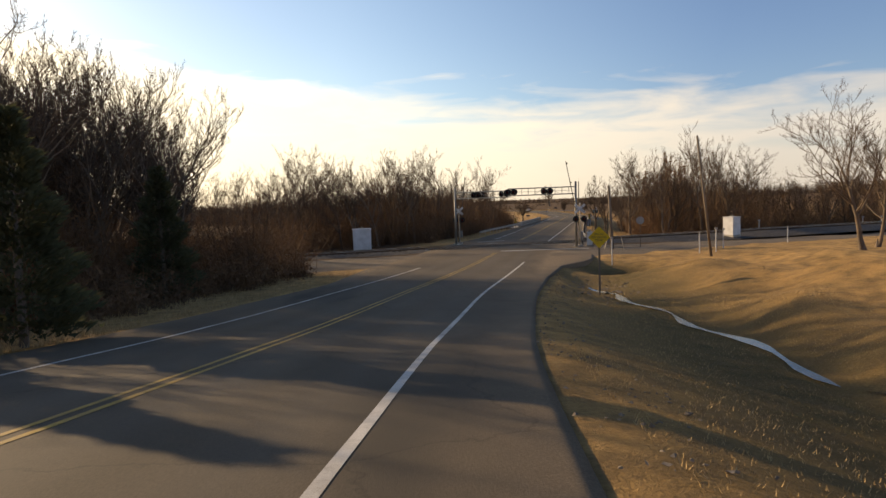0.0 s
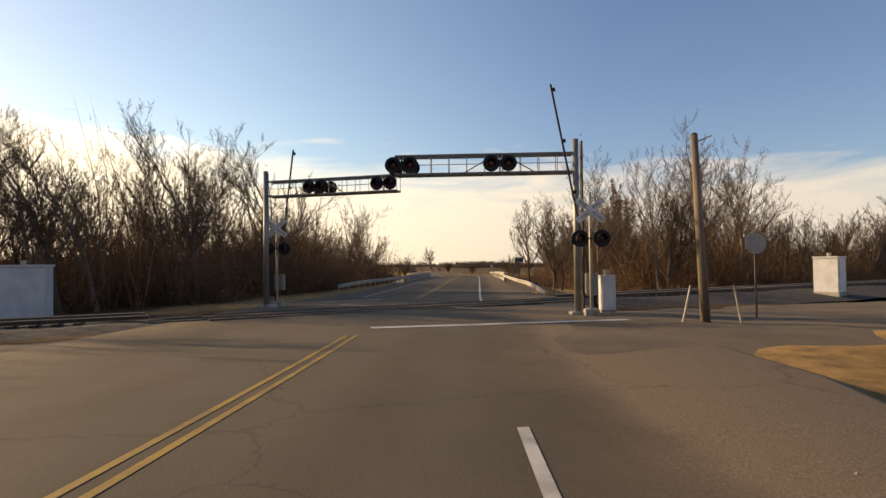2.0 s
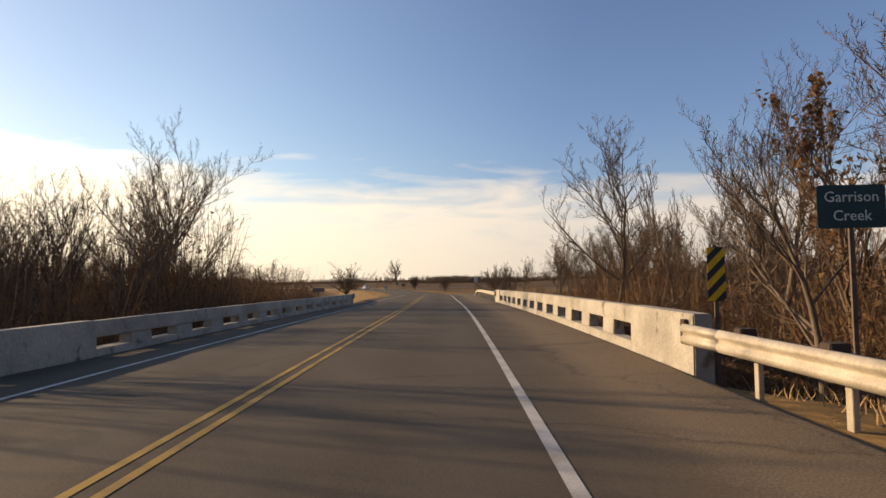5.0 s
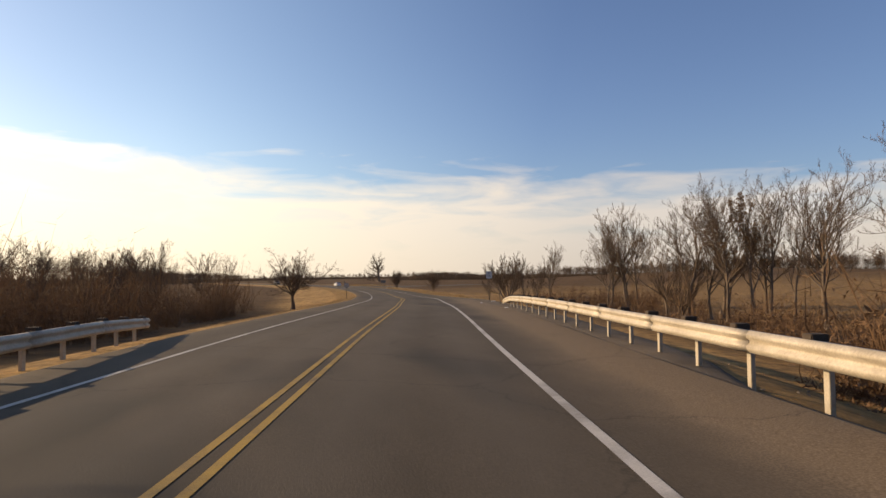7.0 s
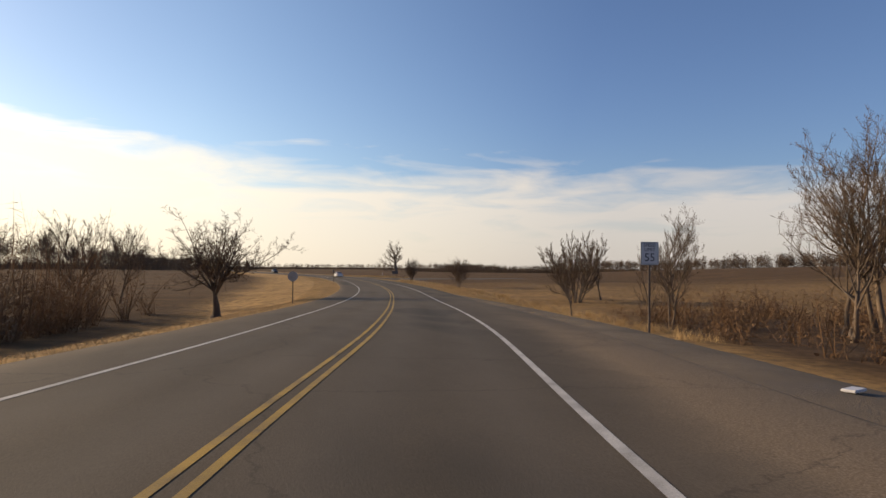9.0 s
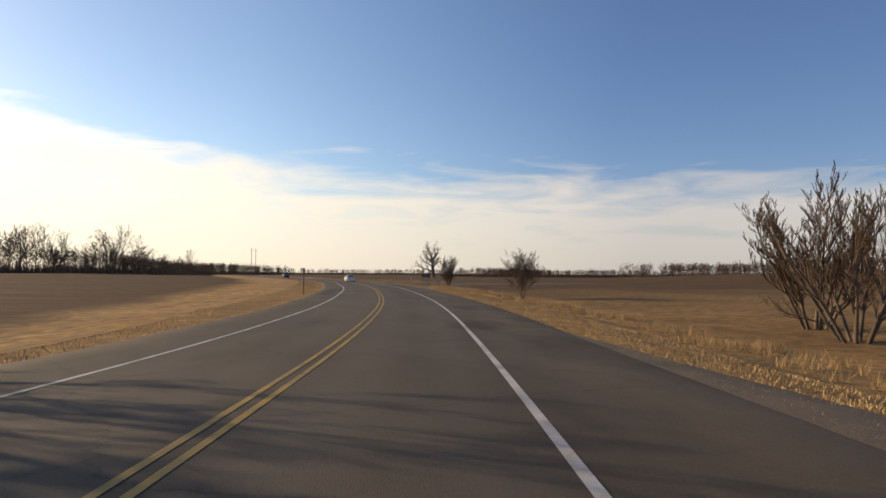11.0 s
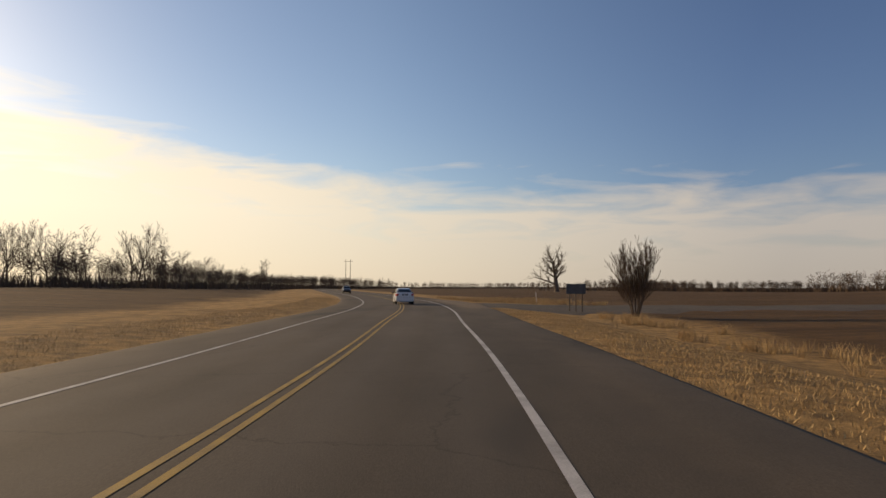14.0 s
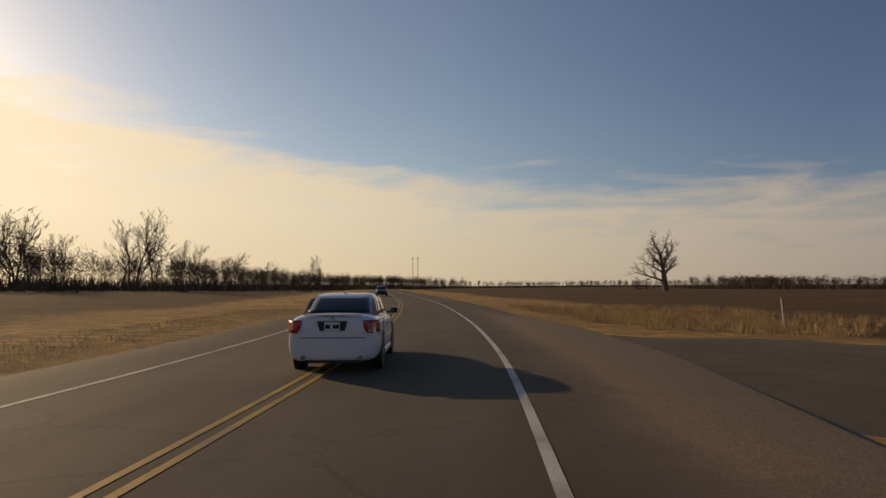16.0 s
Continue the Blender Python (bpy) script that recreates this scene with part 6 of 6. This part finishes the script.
def saloon(m, paint, label, name="saloon_car"):
    car = thing(name, label, "car", m)
    # lower body: sections from tail to nose: y, z bottom, half widths at sill, waist, shoulder, deck; z shoulder, z deck
    secs = [(-2.37, .31, .62, .70, .66, .50, .86, .89), (-2.33, .23, .76, .84, .78, .60, .93, .985), (-2.22, .21, .83, .895, .835, .66, .965, 1.05), (-2.02, .21, .87, .915, .86, .66, .985, 1.075),
            (-1.55, .24, .885, .918, .865, .67, .985, 1.06), (-1.05, .23, .885, .918, .865, .70, .97, 1.0), (-.4, .22, .885, .918, .865, .70, .955, .98), (.4, .22, .885, .918, .86, .70, .94, .965),
            (1.0, .22, .885, .915, .85, .68, .925, .965), (1.5, .22, .88, .912, .84, .62, .885, .925), (1.95, .24, .86, .895, .80, .56, .80, .85), (2.22, .28, .76, .80, .70, .48, .70, .745), (2.36, .36, .52, .58, .50, .36, .60, .63)]
    rings = []
    for y, zb, a, b, c, d, zs, zd in secs:
        half = [(0, zb), (a * .8, zb), (a, zb + .05), (b, .45), (b, .62), ((b + c) / 2 + .01, (zs + .62) / 2 + .02), (c, zs), (d, zd), (0, zd + .012)]
        ring = [(x, y, z) for x, z in half] + [(-x, y, z) for x, z in half[-2:0:-1]]
        rings.append(ring)
    soft(part("body", loft(rings), paint, car))
    # cabin
    rings = []
    for z, y0, y1, hw in ((.93, -1.78, 1.20, .80), (1.08, -1.52, .93, .755), (1.26, -1.20, .60, .70), (1.37, -.96, .33, .65), (1.42, -.72, .10, .58), (1.435, -.5, -.1, .38)):
        ring = []
        for k in range(28):
            t = 2 * math.pi * k / 28
            e = 0.42
            cxx, cyy = math.copysign(abs(math.cos(t)) ** e, math.cos(t)), math.copysign(abs(math.sin(t)) ** e, math.sin(t))
            ring.append((hw * cxx * (1 - 0.10 * abs(cyy) ** 6), (y0 + y1) / 2 + (y1 - y0) / 2 * cyy, z))
        rings.append(ring)
    cab = soft(part("cabin", loft(rings), paint, car), 1)

    def pane(nm, pts, mat, parent=car, off=0.0, lab=""):
        """A thin curved panel through four or more corners, given thickness."""
        bm = B()
        vs = [bm.verts.new(p) for p in pts]
        bm.faces.new(vs)
        bmesh.ops.solidify(bm, geom=bm.faces[:], thickness=0.014)
        bmesh.ops.recalc_face_normals(bm, faces=bm.faces)
        return part(nm, bm, mat, parent, lab)

    # rear window, screen and side glass, a little proud of the cabin
    def grid_pane(nm, rows, mat, lab=""):
        bm = B()
        vr = [[bm.verts.new(p) for p in r] for r in rows]
        for a in range(len(vr) - 1):
            for b in range(len(vr[0]) - 1):
                bm.faces.new((vr[a][b], vr[a][b + 1], vr[a + 1][b + 1], vr[a + 1][b]))
        ob = smooth(part(nm, bm, mat, car, lab))
        ob.modifiers.new("thick", "SOLIDIFY").thickness = 0.01
        return ob

    rear, front = [], []
    for z, y0, y1, hw in ((1.045, -1.60, 1.03, .66), (1.12, -1.475, .88, .635), (1.22, -1.31, .69, .615), (1.32, -1.115, .47, .585), (1.365, -1.0, .36, .565)):
        xs_ = np.linspace(-1, 1, 9)
        rear.append([(hw * t, y0 - 0.030 + 0.045 * abs(t) ** 3, z + 0.012) for t in xs_])
        front.append([(hw * t * 1.04, y1 + 0.032 - 0.06 * abs(t) ** 3, z + 0.012) for t in xs_])
    grid_pane("rear_window", rear, M_TINT, "dark tinted rear window")
    grid_pane("windscreen", front, M_TINT, "dark tinted windscreen")
    for sd in (1, -1):
        def sidex(z):
            return float(np.interp(z, [.93, 1.08, 1.26, 1.37], [.80, .755, .70, .65])) + 0.010
        for nm, y0b, y1b, y0t, y1t in (("front_side_window", -.22, .84, -.22, .20), ("rear_side_window", -1.10, -.30, -.78, -.30), ("quarter_window", -1.42, -1.16, -.98, -.84)):
            rows = []
            for k in range(5):
                t = k / 4
                z = 1.0 + (1.345 - 1.0) * t
                a0, a1 = y0b + (y0t - y0b) * t, y1b + (y1t - y1b) * t
                if nm == "front_side_window":
                    a1 = y1b + (y1t - y1b) * t ** 0.85
                rows.append([(sd * (sidex(z) + 0.004), a0 + (a1 - a0) * q, z) for q in np.linspace(0, 1, 5)])
            grid_pane(nm, rows, M_TINT)
        # mirror
        mir = part("door_mirror", box(B(), sd * 1.0, .72, 1.03, .20, .13, .15, .04), paint, car)
        part("mirror_glass", box(B(), sd * 1.0, .652, 1.03, .16, .006, .11, .002), M_TINT, mir)
        part("mirror_arm", box(B(), sd * .88, .74, .99, .12, .06, .04, .01), M_PLASTIC, mir)
        # doors: shut lines, handles, side rub strip and sill
        for y in (-1.12, -.26, .95):
            part("door_seam", box(B(), sd * .905, y, .66, .012, .010, .56), M_PLASTIC, car)
        for y in (-.98, -.08):
            part("door_handle", box(B(), sd * .915, y, .86, .03, .19, .032, .01), paint, car)
        part("rub_strip", box(B(), sd * .922, -.1, .56, .014, 1.9, .035, .004), paint, car)
        part("sill", box(B(), sd * .885, -.02, .255, .05, 2.1, .12, .02), paint, car)
        part("window_trim", box(B(), sd * .80, -.12, .975, .02, 2.2, .02, .005), M_CHROME, car)
        # arches, dark discs in place of the shaded openings on an uncut body, and wheels
        for y in (-1.36, 1.38):
            bm = B()
            bmesh.ops.create_cone(bm, cap_ends=True, segments=32, radius1=.385, radius2=.385, depth=.14, matrix=Matrix.Translation((sd * .848, y, .345)) @ pose(0, 0, 0, 0, 90, 0))
            part("wheel_arch", bm, M_PLASTIC, car, "dark disc standing for the shaded wheel opening")
            wheel(car, sd * .912, y, .325, sd, y > 0)
        # tail lamp wrapping round the corner
        rows = []
        for z, xi in ((.74, .68), (.82, .63), (.91, .60), (.965, .60)):
            k = (z - .74) * .16
            rows.append([(sd * x, y, z) for x, y in ((xi, -2.392 + k), (xi + .14, -2.385 + k), (.79, -2.345 + k), (.868, -2.245 + k), (.906, -2.13), (.918, -2.0 - (z - .775) * .3))])
        tl = grid_pane("tail_lamp", rows, M_TAIL, "red tail lamp")
        part("indicator_strip", box(B(), sd * .76, -2.375, .775, .12, .02, .03, .006), M_LENS_CLEAR, tl)
        part("side_marker", box(B(), sd * .905, -2.06, .70, .02, .12, .03, .006), M_TAIL, car)
        hl = part("headlamp", box(B(), sd * .66, 2.12, .68, .28, .2, .12, .04), M_LENS_CLEAR, car)
        ex = part("exhaust_tip", tube(B(), (sd * .56, -2.42, .30), (sd * .56, -2.2, .31), .045, .045, 14), M_CHROME, car)
    # boot edge, garnish, plate and bumper
    part("boot_seam", box(B(), 0, -2.352, .735, 1.05, .012, .008), M_PLASTIC, car)
    part("boot_lip", box(B(), 0, -2.275, 1.055, 1.16, .10, .022, .01), paint, car)
    g = part("plate_recess", prism(B(), [(-.30, .085), (.30, .085), (.245, -.085), (-.245, -.085)], 0, .012, Matrix.Translation((0, -2.366, .86)) @ FACE), M_PLASTIC, car)
    part("chrome_trim", box(B(), 0, -2.377, .948, .58, .02, .022, .006), M_CHROME, car)
    pl = part("number_plate", box(B(), 0, -2.385, .855, .305, .008, .152, .004), M_PLATE, car)
    for xx, w in ((-.085, .10), (.075, .12)):
        part("plate_bar", box(B(), xx, -2.391, .85, w, .004, .07), M_INK, pl)
    part("badge", box(B(), 0, -2.352, 1.0, .05, .01, .045, .004), M_CHROME, car)
    part("bumper_seam", box(B(), 0, -2.372, .655, 1.30, .012, .010), M_PLASTIC, car)
    part("lower_valance", box(B(), 0, -2.30, .235, 1.1, .10, .07, .02), M_PLASTIC, car)
    part("roof_aerial", box(B(), 0, -.66, 1.445, .04, .14, .045, .012), paint, car)
    part("grille", box(B(), 0, 2.33, .60, .55, .05, .14, .02), M_PLASTIC, car)
    return car


CAR_YAW = 8.0
saloon(pose(55.80 - 2.36 * math.sin(radians(CAR_YAW)), 367.7 + 2.36 * math.cos(radians(CAR_YAW)), float(zr(370)) + 0.02, 0, 0, CAR_YAW) @ Matrix.Diagonal((0.91, 1, 1, 1)), M_CAR_WHITE, "white four-door saloon with tinted windows on the centre line")

far_car = saloon(pose(*at_road(455, -1.8), float(zr(455)) + 0.02, 0, 0, 180 + road_yaw(455)) @ Matrix.Diagonal((1.0, 1.0, 1.18, 1)), M_CAR_DARK, "dark car far down the road in the oncoming lane")
